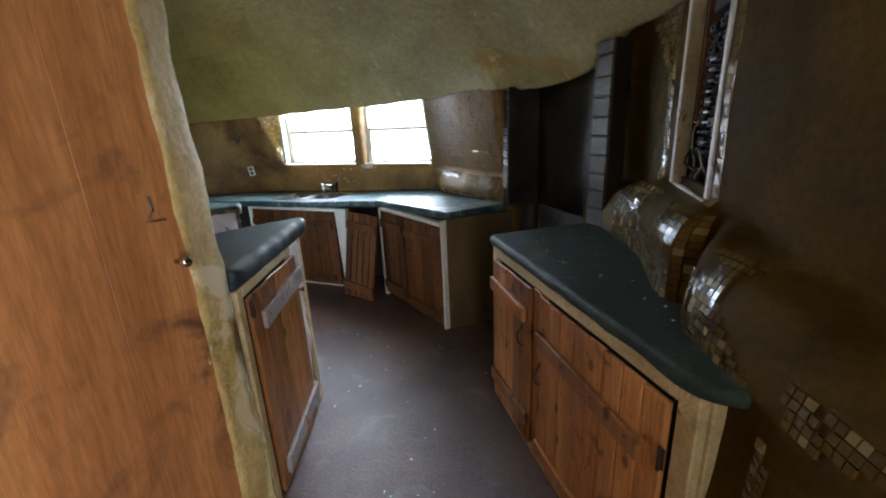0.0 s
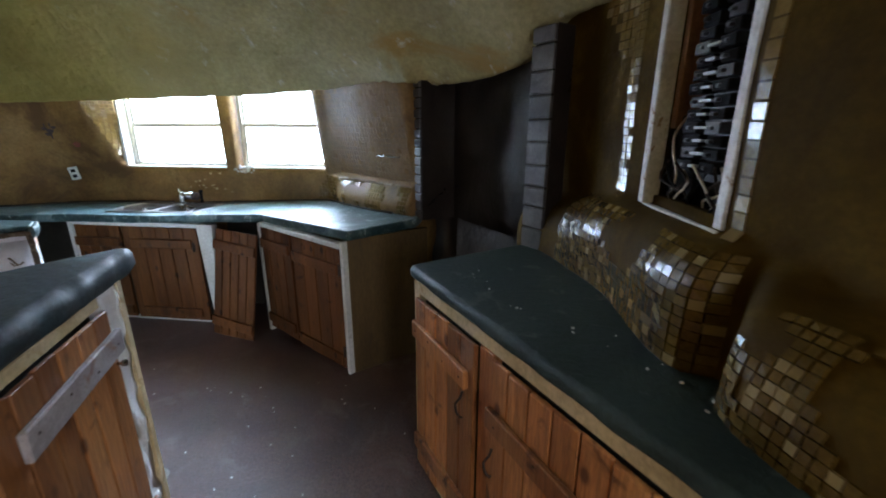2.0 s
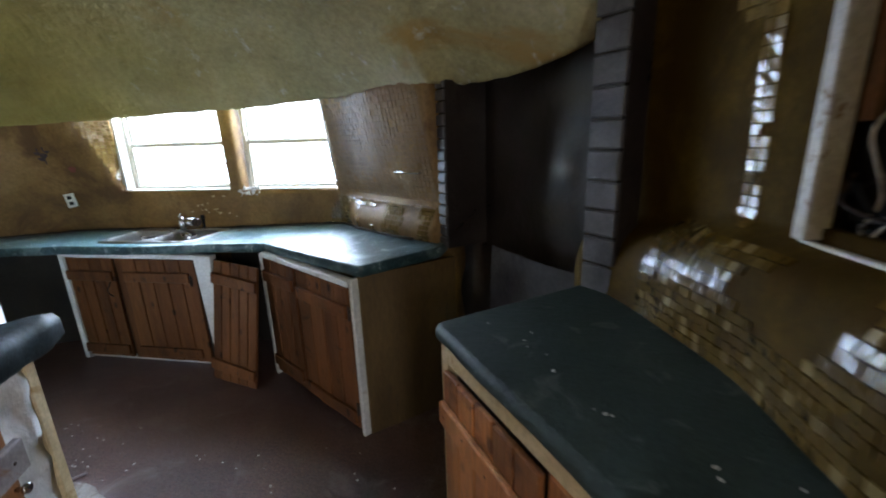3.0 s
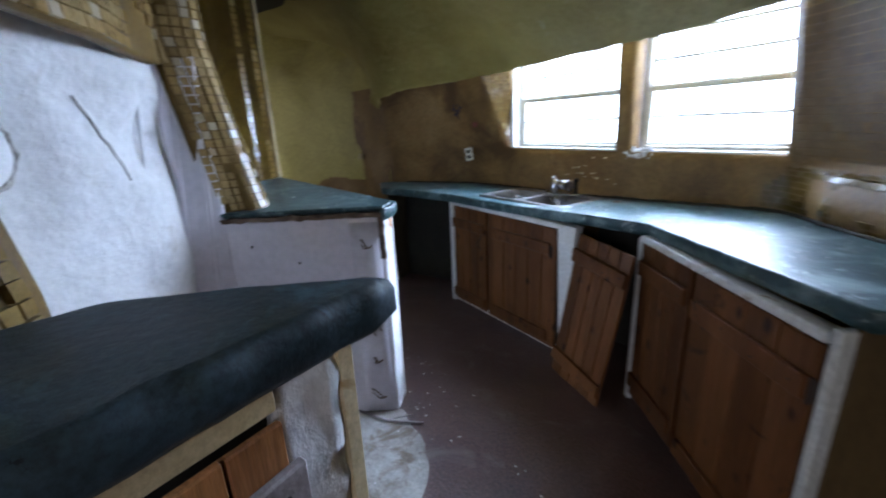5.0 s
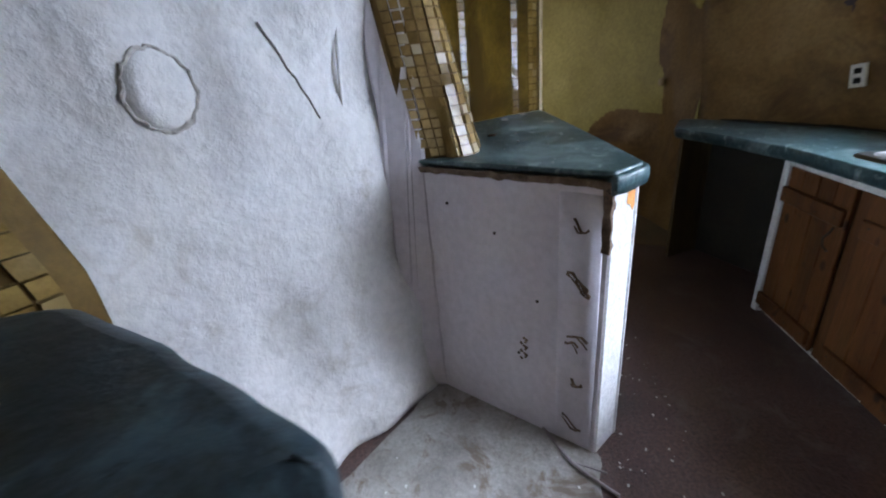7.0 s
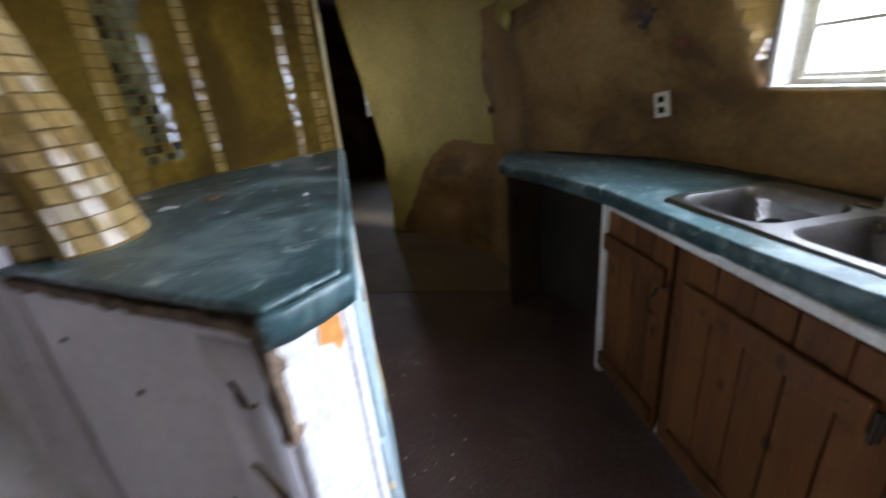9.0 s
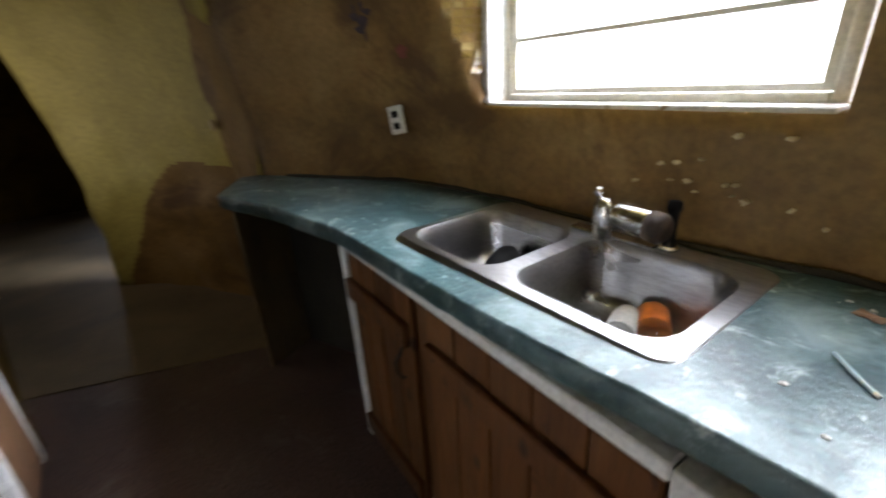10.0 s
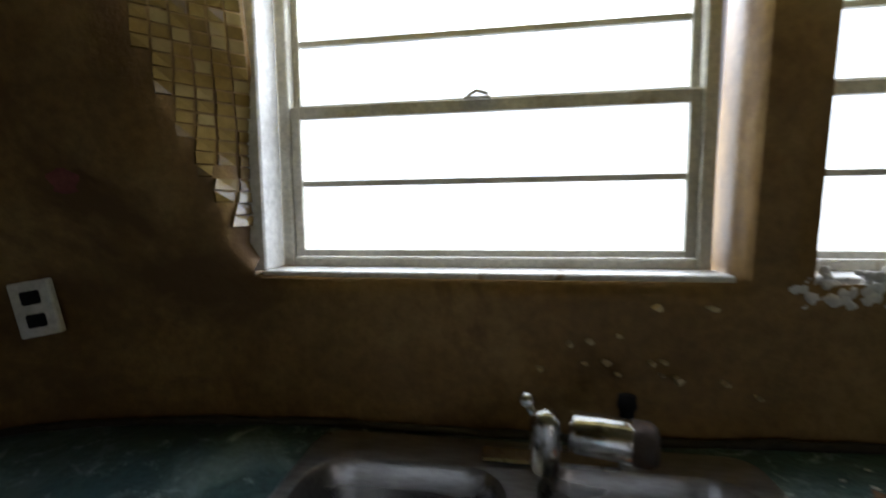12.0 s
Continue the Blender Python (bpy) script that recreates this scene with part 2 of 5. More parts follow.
WHITE = material("white_plastic", (0.75, 0.74, 0.71), (0.68, 0.67, 0.63), (0.80, 0.79, 0.77), 12, 60, 0.4, 0.05)
BLACK = material("black_plastic", (0.014, 0.014, 0.015), (0.009, 0.009, 0.010), (0.022, 0.022, 0.022), 12, 60, 0.75, 0.1, spec=0.1)
RUST = material("rusted_iron", (0.045, 0.030, 0.022), (0.025, 0.018, 0.014), (0.09, 0.05, 0.03), 30, 90, 0.6, 0.3, 80, metal=0.4)
ORANGE = material("orange_label_film", (0.75, 0.19, 0.03), (0.60, 0.14, 0.02), (0.85, 0.26, 0.05), 14, 60, 0.35, 0.05)
BROWNBOARD = material("brown_hardboard", (0.22, 0.11, 0.055), (0.14, 0.07, 0.034), (0.29, 0.15, 0.08), 4.0, 70, 0.55, 0.25, 50, stain=(0.12, 0.06, 0.03), stain_scale=4)
PALETEAL = material("pale_teal_drawer_paint", (0.33, 0.43, 0.45), (0.25, 0.34, 0.36), (0.40, 0.50, 0.52), 5, 50, 0.5, 0.2, 40, stain=(0.60, 0.50, 0.32), stain_scale=4.5, stain_at=(0.64, 0.67))
INK = material("faded_dark_ink", (0.055, 0.035, 0.045), (0.035, 0.022, 0.03), (0.08, 0.05, 0.06), 20, 80, 0.7, 0.1)
REDINK = material("faded_red_ink", (0.22, 0.055, 0.045), (0.16, 0.04, 0.035), (0.26, 0.08, 0.06), 20, 80, 0.7, 0.1)
PAPER = material("dirty_white_scrap", (0.62, 0.60, 0.56), (0.48, 0.45, 0.40), (0.72, 0.70, 0.68), 20, 60, 0.8, 0.1)
COPPER = material("pale_insulated_wire", (0.36, 0.30, 0.20), (0.22, 0.18, 0.12), (0.46, 0.40, 0.28), 20, 60, 0.5, 0.05)


def glass_material(name, tint, rough, ior=1.1):
    m = bpy.data.materials.new(name)
    m.use_nodes = True
    b = m.node_tree.nodes["Principled BSDF"]
    b.inputs["Base Color"].default_value = (*tint, 1)
    b.inputs["Roughness"].default_value = rough
    b.inputs["Transmission Weight"].default_value = 1.0
    b.inputs["IOR"].default_value = ior
    return m


GLASS = glass_material("window_glass", (0.97, 0.98, 0.98), 0.02)
CLEAR = glass_material("clear_bottle_plastic", (0.86, 0.90, 0.86), 0.12, 1.4)

# ---- building helpers ----
BASE = {}


def thing(name, at, label, category, group="", kind=""):
    ob = tagged(new(name), label, category, group, kind)
    ob.location = at
    ob.empty_display_size = 0.1
    BASE[ob] = Matrix.Translation(at)
    return ob


def part(name, bm, mat, parent=None, label="", smooth=False):
    me = bpy.data.meshes.new(name)
    bmesh.ops.recalc_face_normals(bm, faces=bm.faces)
    bm.to_mesh(me)
    bm.free()
    me.materials.append(mat)
    if smooth:
        for p in me.polygons:
            p.use_smooth = True
    ob = new(name, me)
    if parent is not None:
        ob.parent = parent
        if parent in BASE:
            ob.matrix_parent_inverse = BASE[parent].inverted()
    if label:
        tagged(ob, label)
    return ob


def setting(name, bm, mat, label, category, smooth=False):
    return tagged(part(name, bm, mat, None, "", smooth), label, category, "", "structure")


def fr(ax, ay, bx, by, z=0.0):
    """A frame with its origin at a, x towards b, y to the left of that, z up."""
    d = Vector((bx - ax, by - ay, 0)).normalized()
    m = Matrix(((d.x, -d.y, 0, ax), (d.y, d.x, 0, ay), (0, 0, 1, z), (0, 0, 0, 1)))
    return m


def s_at_x(rib, x):
    for i in range(len(rib.line) - 1):
        a, b = rib.line[i].x, rib.line[i + 1].x
        if min(a, b) <= x <= max(a, b) and a != b:
            return rib.s[i] + (rib.s[i + 1] - rib.s[i]) * (x - a) / (b - a)
    return 0.0


def dist(ax, ay, bx, by):
    return math.hypot(bx - ax, by - ay)


def box(bm, x0, x1, y0, y1, z0, z1, m=None, bev=0.0, segs=1):
    g = bmesh.ops.create_cube(bm, size=1.0)
    vs = g["verts"]
    for v in vs:
        v.co = Vector(((x0 + x1) / 2 + v.co.x * (x1 - x0), (y0 + y1) / 2 + v.co.y * (y1 - y0), (z0 + z1) / 2 + v.co.z * (z1 - z0)))
    if bev:
        es = list({e for v in vs for e in v.link_edges})
        r = bmesh.ops.bevel(bm, geom=es, offset=bev, segments=segs, affect="EDGES", profile=0.5)
        vs = list({v for f in r["faces"] for v in f.verts} | {v for v in vs if v.is_valid})
    if m is not None:
        for v in vs:
            v.co = m @ v.co
    return vs


def boxbm(*a, **k):
    bm = bmesh.new()
    box(bm, *a, **k)
    return bm


def rough_up(bm, amount, scale):
    for v in bm.verts:
        n = noise.noise_vector(v.co * scale)
        v.co += n * amount


def lathe(bm, prof, m, n=16):
    """prof: (radius, height) pairs turned round z of the frame m."""
    rings = []
    for r, h in prof:
        rings.append([bm.verts.new(m @ Vector((r * math.cos(2 * math.pi * i / n), r * math.sin(2 * math.pi * i / n), h))) for i in range(n)])
    for a, b in zip(rings, rings[1:]):
        for i in range(n):
            bm.faces.new((a[i], a[(i + 1) % n], b[(i + 1) % n], b[i]))
    bm.faces.new(rings[0][::-1])
    bm.faces.new(rings[-1])


def tube(bm, pts, r, n=8):
    pts = [Vector(p) for p in pts]
    rings = []
    for i, p in enumerate(pts):
        d = (pts[min(i + 1, len(pts) - 1)] - pts[max(i - 1, 0)]).normalized()
        a = d.orthogonal().normalized()
        b = d.cross(a)
        if rings:
            pa = (rings[-1][0].co - pts[i - 1]).normalized()
            a = (pa - d * pa.dot(d)).normalized()
            b = d.cross(a)
        rings.append([bm.verts.new(p + (a * math.cos(2 * math.pi * k / n) + b * math.sin(2 * math.pi * k / n)) * r) for k in range(n)])
    for a, b in zip(rings, rings[1:]):
        for k in range(n):
            bm.faces.new((a[k], a[(k + 1) % n], b[(k + 1) % n], b[k]))
    bm.faces.new(rings[0][::-1])
    bm.faces.new(rings[-1])


def smooth_line(pts, step):
    """Catmull-Rom through pts, then even steps."""
    P = [Vector((*p, 0)) if len(p) == 2 else Vector(p) for p in pts]
    out = []
    for i in range(len(P) - 1):
        p0, p1, p2, p3 = P[max(i - 1, 0)], P[i], P[i + 1], P[min(i + 2, len(P) - 1)]
        n = max(2, int((p2 - p1).length / step))
        for k in range(n):
            t = k / n
            out.append(0.5 * ((2 * p1) + (p2 - p0) * t + (2 * p0 - 5 * p1 + 4 * p2 - p3) * t * t + (3 * p1 - p0 - 3 * p2 + p3) * t ** 3))
    out.append(P[-1])
    return out


class Ribbon:
    """A wall surface over a plan line; the room lies to the left of the line's run. offset(s, z) bulges it into the room."""

    def __init__(self, pts, offset=None, step=0.05, straight=False, warp=None):
        self.warp = warp
        self.shift = None
        self.line = [Vector((*p, 0)) for p in pts] if straight else smooth_line(pts, step)
        self.offset = offset or (lambda s, z: 0.0)
        self.s = [0.0]
        for a, b in zip(self.line, self.line[1:]):
            self.s.append(self.s[-1] + (b - a).length)
        self.length = self.s[-1]

    def at(self, s, z, out=0.0):
        if self.warp:
            s += self.warp(s, z)
        s = min(max(s, 0.0), self.length)
        i = 0
        while i < len(self.s) - 2 and self.s[i + 1] < s:
            i += 1
        a, b = self.line[i], self.line[i + 1]
        t = (s - self.s[i]) / max(1e-6, self.s[i + 1] - self.s[i])
        d0 = self.line[min(i + 2, len(self.line) - 1)] - a
        d1 = b - self.line[max(i - 1, 0)]
        d = (d1.normalized() * (1 - t) + d0.normalized() * t).normalized()
        n = Vector((-d.y, d.x, 0))
        p = a.lerp(b, t) + n * (self.offset(s, z) + out)
        if self.shift:
            p += self.shift(s, z)
        p.z = z
        return p

    def normal(self, s, z, e=0.01):
        du = self.at(s + e, z) - self.at(s - e, z)
        dv = self.at(s, z + e) - self.at(s, z - e)
        return du.cross(dv).normalized() * 1.0

    def mesh(self, z0, z1, ds=0.05, dz=0.05, holes=(), lump=0.0, thick=0.12, s0=0.0, s1=None):
        s1 = self.length if s1 is None else s1
        ss = sorted({round(s0 + (s1 - s0) * i / max(1, round((s1 - s0) / ds)), 4) for i in range(max(1, round((s1 - s0) / ds)) + 1)} | {h for q in holes for h in q[:2]})
        zz = sorted({round(z0 + (z1 - z0) * i / max(1, round((z1 - z0) / dz)), 4) for i in range(max(1, round((z1 - z0) / dz)) + 1)} | {h for q in holes for h in q[2:]})
        bm = bmesh.new()
        g = {}
        for i, s in enumerate(ss):
            for j, z in enumerate(zz):
                p = self.at(s, z)
                if lump:
                    near = min([9.0] + [max(q[0] - s, s - q[1], q[2] - z, z - q[3], 0.0) for q in holes])
                    k = lump * min(1.0, near / 0.15)
                    p += (self.at(s, z, 1.0) - self.at(s, z)) * k * noise.noise(Vector((p.x * 4, p.y * 4, p.z * 4)))
                g[i, j] = bm.verts.new(p)
        for i in range(len(ss) - 1):
            for j in range(len(zz) - 1):
                cs, cz = (ss[i] + ss[i + 1]) / 2, (zz[j] + zz[j + 1]) / 2
                if any(q[0] < cs < q[1] and q[2] < cz < q[3] for q in holes):
                    continue
                bm.faces.new((g[i, j], g[i, j + 1], g[i + 1, j + 1], g[i + 1, j]))
        for v in [v for v in bm.verts if not v.link_faces]:
            bm.verts.remove(v)
        return bm


def solid(ob, thick):
    """Gives a single-skinned wall its thickness, away from the room."""
    md = ob.modifiers.new("thickness", "SOLIDIFY")
    md.thickness, md.offset = thick, -1.0
    return ob


def wall(name, rib, z0, z1, mat, label, thick=0.12, **k):
    bm = rib.mesh(z0, z1, **k)
    me = bpy.data.meshes.new(name)
    bm.to_mesh(me)
    bm.free()
    me.materials.append(mat)
    for p in me.polygons:
        p.use_smooth = True
    return solid(tagged(new(name, me), label, "wall", "", "structure"), thick)


def tile_field(parent, rib, s0, s1, z0, z1, keep=lambda s, z: True, pitch=0.042, gap=0.002, singles=0, mat=None, lift=0.0):
    """Small mosaic tiles laid on a ribbon: some as pieces of their own, the rest joined."""
    mat = mat or TILE
    joined = bmesh.new()
    made = 0
    ns = int((s1 - s0) / pitch)
    sm = (s0 + s1) / 2
    rows, z = [], z0
    while z < z1:
        step = pitch
        for _ in range(6):
            step *= pitch / max(1e-4, (rib.at(sm, z + step) - rib.at(sm, z)).length)
            step = min(max(step, 0.004), pitch)
        rows.append((z + step / 2, step))
        z += step
    for z, step in rows:
        for i in range(ns):
            s = s0 + (i + 0.5) * pitch
            if not keep(s, z) or random.random() < 0.04:
                continue
            h = (pitch - gap) / 2 * random.uniform(0.9, 1.04)
            up = lift + random.uniform(0.0015, 0.0035)
            tilt = [random.uniform(-0.0016, 0.0016) for _ in range(4)]
            c = [rib.at(s + a * h, z + b * h * step / pitch) for a, b in ((-1, -1), (1, -1), (1, 1), (-1, 1))]
            n = (c[1] - c[0]).cross(c[3] - c[0]).normalized()
            mid = rib.at(s, z)
            if n.dot(rib.at(s, z, 1.0) - mid) < 0:
                n = -n
            top = [p.lerp(mid, 0.06) + n * (up + t) for p, t in zip(c, tilt)]
            low = [p - n * (0.004 - min(lift, 0.002)) for p in c]
            if made < singles:
                bm = bmesh.new()
            else:
                bm = joined
            vt, vl = [bm.verts.new(p) for p in top], [bm.verts.new(p) for p in low]
            bm.faces.new(vt)
            for a in range(4):
                b = (a + 1) % 4
                bm.faces.new((vl[a], vl[b], vt[b], vt[a]))
            if made < singles:
                part("tile", bm, mat, parent)
            made += 1
    if joined.verts:
        tagged(part("mosaic_tiles", joined, mat, parent, "small glossy gold mosaic tiles"), kind="stuff")
    else:
        joined.free()


def inset_ring(poly, d):
    n = len(poly)
    out = []
    area2 = sum(poly[i][0] * poly[(i + 1) % n][1] - poly[(i + 1) % n][0] * poly[i][1] for i in range(n))
    sg = 1 if area2 > 0 else -1
    for i in range(n):
        a, b, c = Vector(poly[i - 1]), Vector(poly[i]), Vector(poly[(i + 1) % n])
        d0, d1 = (b - a).normalized(), (c - b).normalized()
        n0, n1 = Vector((-d0.y, d0.x)) * sg, Vector((-d1.y, d1.x)) * sg
        m = (n0 + n1)
        m = m.normalized() if m.length > 1e-6 else n0
        out.append(Vector(b) + m * d / max(0.4, m.dot(n0)))
    return out


def dense(poly, step, round_r=0.0):
    """Closed outline with rounded corners and even points."""
    n = len(poly)
    out = []
    for i in range(n):
        a, b, c = Vector(poly[i - 1]), Vector(poly[i]), Vector(poly[(i + 1) % n])
        r = min(round_r, (b - a).length * 0.45, (c - b).length * 0.45)
        p, q = b + (a - b).normalized() * r, b + (c - b).normalized() * r
        for k in range(5):
            t = k / 4
            out.append((p * (1 - t) ** 2 + b * 2 * t * (1 - t) + q * t * t) if r > 0 else b)
        e = c + (b - c).normalized() * min(round_r, (c - b).length * 0.45)
        m = max(1, int((e - q).length / step))
        for k in range(1, m):
            out.append(q.lerp(e, k / m))
    clean = []
    for p in out:
        if not clean or (p - clean[-1]).length > 1e-4:
            clean.append(p)
    if (clean[0] - clean[-1]).length < 1e-4:
        clean.pop()
    return clean


def worktop(name, poly, ztop, thick, mat, label, lump=0.004, holes=(), round_r=0.03, edge=0.02, group=""):
    """A slab with a lumpy hand-made rounded edge; ztop may be a function of x and y."""
    zt = ztop if callable(ztop) else (lambda x, y: ztop)
    bm = bmesh.new()
    outline = dense(poly, 0.03, round_r)
    prof = [(0.012, -thick), (0.0, -thick + 0.015), (0.0, -edge), (edge * 0.3, -edge * 0.35), (edge, 0.0)]
    rings = []
    for ins, dz in prof:
        ring, flat = [], 0.12 if dz == 0.0 else 1.0
        for p in (inset_ring(outline, ins) if ins else outline):
            w = noise.noise(Vector((p.x * 9, p.y * 9, dz * 12))) * lump
            w2 = noise.noise(Vector((p.x * 14 + 5, p.y * 14, 3))) * lump
            ring.append(bm.verts.new((p.x + w, p.y + w2, zt(p.x, p.y) + dz + w * flat)))
        rings.append(ring)
    n = len(outline)
    for a, b in zip(rings, rings[1:]):
        for i in range(n):
            bm.faces.new((a[i], a[(i + 1) % n], b[(i + 1) % n], b[i]))
    loops = [rings[-1]]
    for h in holes:
        top = [bm.verts.new((p[0], p[1], zt(p[0], p[1]))) for p in h]
        low = [bm.verts.new((p[0], p[1], zt(p[0], p[1]) - thick)) for p in h]
        for i in range(len(h)):
            k = (i + 1) % len(h)
            bm.faces.new((top[i], top[k], low[k], low[i]))
        loops.append(top)
    es = []
    for lp in loops:
        for i in range(len(lp)):
            es.append(bm.edges.get((lp[i], lp[(i + 1) % len(lp)])))
    bmesh.ops.triangle_fill(bm, edges=es, use_beauty=True)
    if not holes:
        bm.faces.new(rings[0][::-1])
    ob = tagged(part(name, bm, mat, None, "", False), label, "worktop", group)
    for p in ob.data.polygons:
        p.use_smooth = len(p.vertices) == 4
    return ob


def rrect(x0, x1, y0, y1, r, n=6):
    out = []
    for cx, cy, a0 in ((x1 - r, y1 - r, 0), (x0 + r, y1 - r, 90), (x0 + r, y0 + r, 180), (x1 - r, y0 + r, 270)):
        for k in range(n + 1):
            a = radians(a0 + 90 * k / n)
            out.append((cx + r * math.cos(a), cy + r * math.sin(a)))
    return out


def plank_door(parent, m, x0, x1, z0, z1, count, mat, braces=(), brace_mat=None, y=-0.022, thick=0.02, label="plank door", bar=0.075, name="door"):
    """Upright boards side by side, with cross bars (z along the bar, from x to x) on the front. Front is at -y of the frame m."""
    w = (x1 - x0) / count
    bm = bmesh.new()
    box(bm, x0 + 0.01, x1 - 0.01, y + 0.012, y + thick, z0 + 0.01, z1 - 0.01, m)
    door = part(name, bm, mat, parent, label)
    for i in range(count):
        e = random.uniform(-0.004, 0.004)
        part("plank", boxbm(x0 + i * w + 0.0025, x0 + (i + 1) * w - 0.0025, y - 0.004 + e * 0.5, y + 0.011, z0 + e, z1 + e, m, bev=0.003), mat, door)
    for zc, xa, xb, slope in braces:
        bb = bmesh.new()
        vs = box(bb, xa, xb, y - 0.026, y - 0.005, zc - bar / 2, zc + bar / 2, None, bev=0.004)
        for v in vs:
            v.co.z += (v.co.x - xa) * slope
            v.co = m @ v.co
        part("brace", bb, brace_mat or mat, door)
        for k in range(4):
            xn = xa + (xb - xa) * (0.08 + 0.28 * k)
            nb = bmesh.new()
            lathe(nb, [(0.0045, 0.0), (0.0045, 0.002), (0.001, 0.003)], m @ pose(xn, y - 0.0255, zc + (xn - xa) * slope + random.uniform(-0.015, 0.015), 90, 0, 0), 7)
            part("nail", nb, RUST, door)
    return door


def hinge(parent, m, x, z, y=-0.03):
    bm = bmesh.new()
    box(bm, x - 0.012, x + 0.012, y - 0.004, y + 0.004, z - 0.035, z + 0.035, m, bev=0.002)
    tube(bm, [m @ Vector((x, y - 0.006, z - 0.04)), m @ Vector((x, y - 0.006, z + 0.04))], 0.006)
    part("hinge", bm, RUST, parent)


def hook_handle(parent, m, x, z, y=-0.03):
    bm = bmesh.new()
    pts = [(x, y - 0.004, z + 0.05), (x + 0.004, y - 0.015, z + 0.03), (x - 0.006, y - 0.03, z), (x + 0.002, y - 0.03, z - 0.03), (x + 0.010, y - 0.018, z - 0.05), (x + 0.002, y - 0.006, z - 0.06)]
    tube(bm, [m @ Vector(p) for p in pts], 0.005)
    part("handle", bm, RUST, parent)

# ---- structure ----
# floor: one slab under the kitchen and the passage beyond it
bm = bmesh.new()
box(bm, -9.0, 2.4, -2.2, 5.0, -0.12, 0.0)
setting("floor", bm, FLOOR, "dark red-brown worn concrete floor with dust", "floor")
bm = bmesh.new()
box(bm, -9.0, -4.1, 1.2, 4.3, -0.004, 0.004, pose(0, 0, 0))
for v in bm.verts:
    if v.co.x > -5:
        v.co.x += (v.co.y - 2.9) * 0.33
setting("floor_passage", bm, material("brown_earth_floor", (0.17, 0.125, 0.07), (0.11, 0.08, 0.045), (0.23, 0.17, 0.10), 2.2, 90, 0.6, 0.35, 60), "lighter brown dusty passage floor", "floor")
bm = bmesh.new()
patch = dense([(-2.3, 2.45), (-1.83, 3.08), (-1.42, 3.02), (-1.12, 2.72), (-0.86, 2.62), (-1.3, 1.9)], 0.06, 0.08)
top = [bm.verts.new((p.x + noise.noise(Vector((p.x * 8, p.y * 8, 0))) * 0.03, p.y + noise.noise(Vector((p.x * 8, p.y * 8, 4))) * 0.03, 0.006)) for p in patch]
bm.faces.new(top)
setting("floor_patch", bm, CONCRETE, "bare crumbling grey concrete patch in the niche", "floor")

# window wall: curved in plan, leaning in towards the top
EDGE = [9.0]


def lean(s, z):
    """The wall leans into the room above the worktop; a low rounded ledge runs along the right part."""
    o = max(0.0, z - 1.15) * 0.22
    right = max(0.0, min(1.0, (1.15 - s) / 0.3))
    ledge = max(0.0, 1 - abs(z - 1.06) / 0.15)
    o += right * 0.12 * math.sqrt(ledge) if ledge > 0 else 0.0
    mid = max(0.0, min(1.0, (s - 1.1) / 0.3)) * max(0.0, min(1.0, (3.3 - s) / 0.5))
    o *= 1 - 0.8 * mid
    d, w = s - EDGE[0], 0.40 * (z - 1.30)
    if -0.001 <= d < w:
        o -= 0.10 * (1 - d / w)
    return o


win_rib = Ribbon([(0.16, 4.02), (-0.22, 4.30), (-0.55, 4.58), (-0.85, 4.72), (-1.3, 4.74), (-1.75, 4.74), (-2.2, 4.74), (-2.65, 4.735), (-3.1, 4.66), (-3.42, 4.48), (-3.88, 4.20)], lean)


WINDOWS = [(-1.62, -0.78), (-2.70, -1.722)]
holes = []
for xa, xb in WINDOWS:
    sa, sb = sorted((s_at_x(win_rib, xa), s_at_x(win_rib, xb)))
    holes.append((round(sa, 4), round(sb, 4), 1.25, 2.02))
EDGE[0] = holes[1][1]
wall_north = wall("wall_north", win_rib, 0.0, 2.35, WINDOWWALL, "brown glossy resin wall with two windows", thick=0.16, holes=holes, lump=0.0025, ds=0.06, dz=0.06)
# mosaic right of the windows and along the left window's side
EMBED = material("resin_coated_mosaic", (0.225, 0.135, 0.050), (0.14, 0.082, 0.03), (0.31, 0.20, 0.085), 3.0, 50, 0.42, 0.3, 26, vary=0.05, spec=0.45)
tile_field(wall_north, win_rib, 0.06, holes[0][0] - 0.02, 1.20, 1.98, lambda s, z: True, pitch=0.036, singles=0, mat=EMBED)
tile_field(wall_north, win_rib, 0.06, holes[0][0] + 0.1, 1.00, 1.2, lambda s, z: noise.noise(Vector((s * 6, z * 6, 2))) > -0.05, pitch=0.030)
tile_field(wall_north, win_rib, holes[1][1] + 0.005, holes[1][1] + 0.28, 1.36, 1.98, lambda s, z: s - holes[1][1] < 0.02 + (z - 1.33) * 0.36, pitch=0.026)

# yellow end wall
yel_rib = Ribbon([(-3.88, 4.20), (-4.15, 4.16), (-4.45, 4.11), (-4.9, 3.86), (-5.22, 3.55), (-5.42, 3.30), (-5.66, 2.98), (-5.85, 2.70)], lambda s, z: max(0.0, z - 1.3) * 0.05 + 0.05 * max(0, 1 - z / 0.9) * math.exp(-((s - 0.95) / 0.5) ** 2))
yel_rib.warp = lambda s, z: s * 0.11 * max(0.0, z - 0.75) if z > 0.75 else 0.0
wall_west = wall("wall_west", yel_rib, 0.0, 2.6, YELLOW, "yellow painted plaster wall, browned at the corner", lump=0.035, thick=0.14, s1=1.83)
bm = bmesh.new()
g = {}
NS, NZ = 88, 92
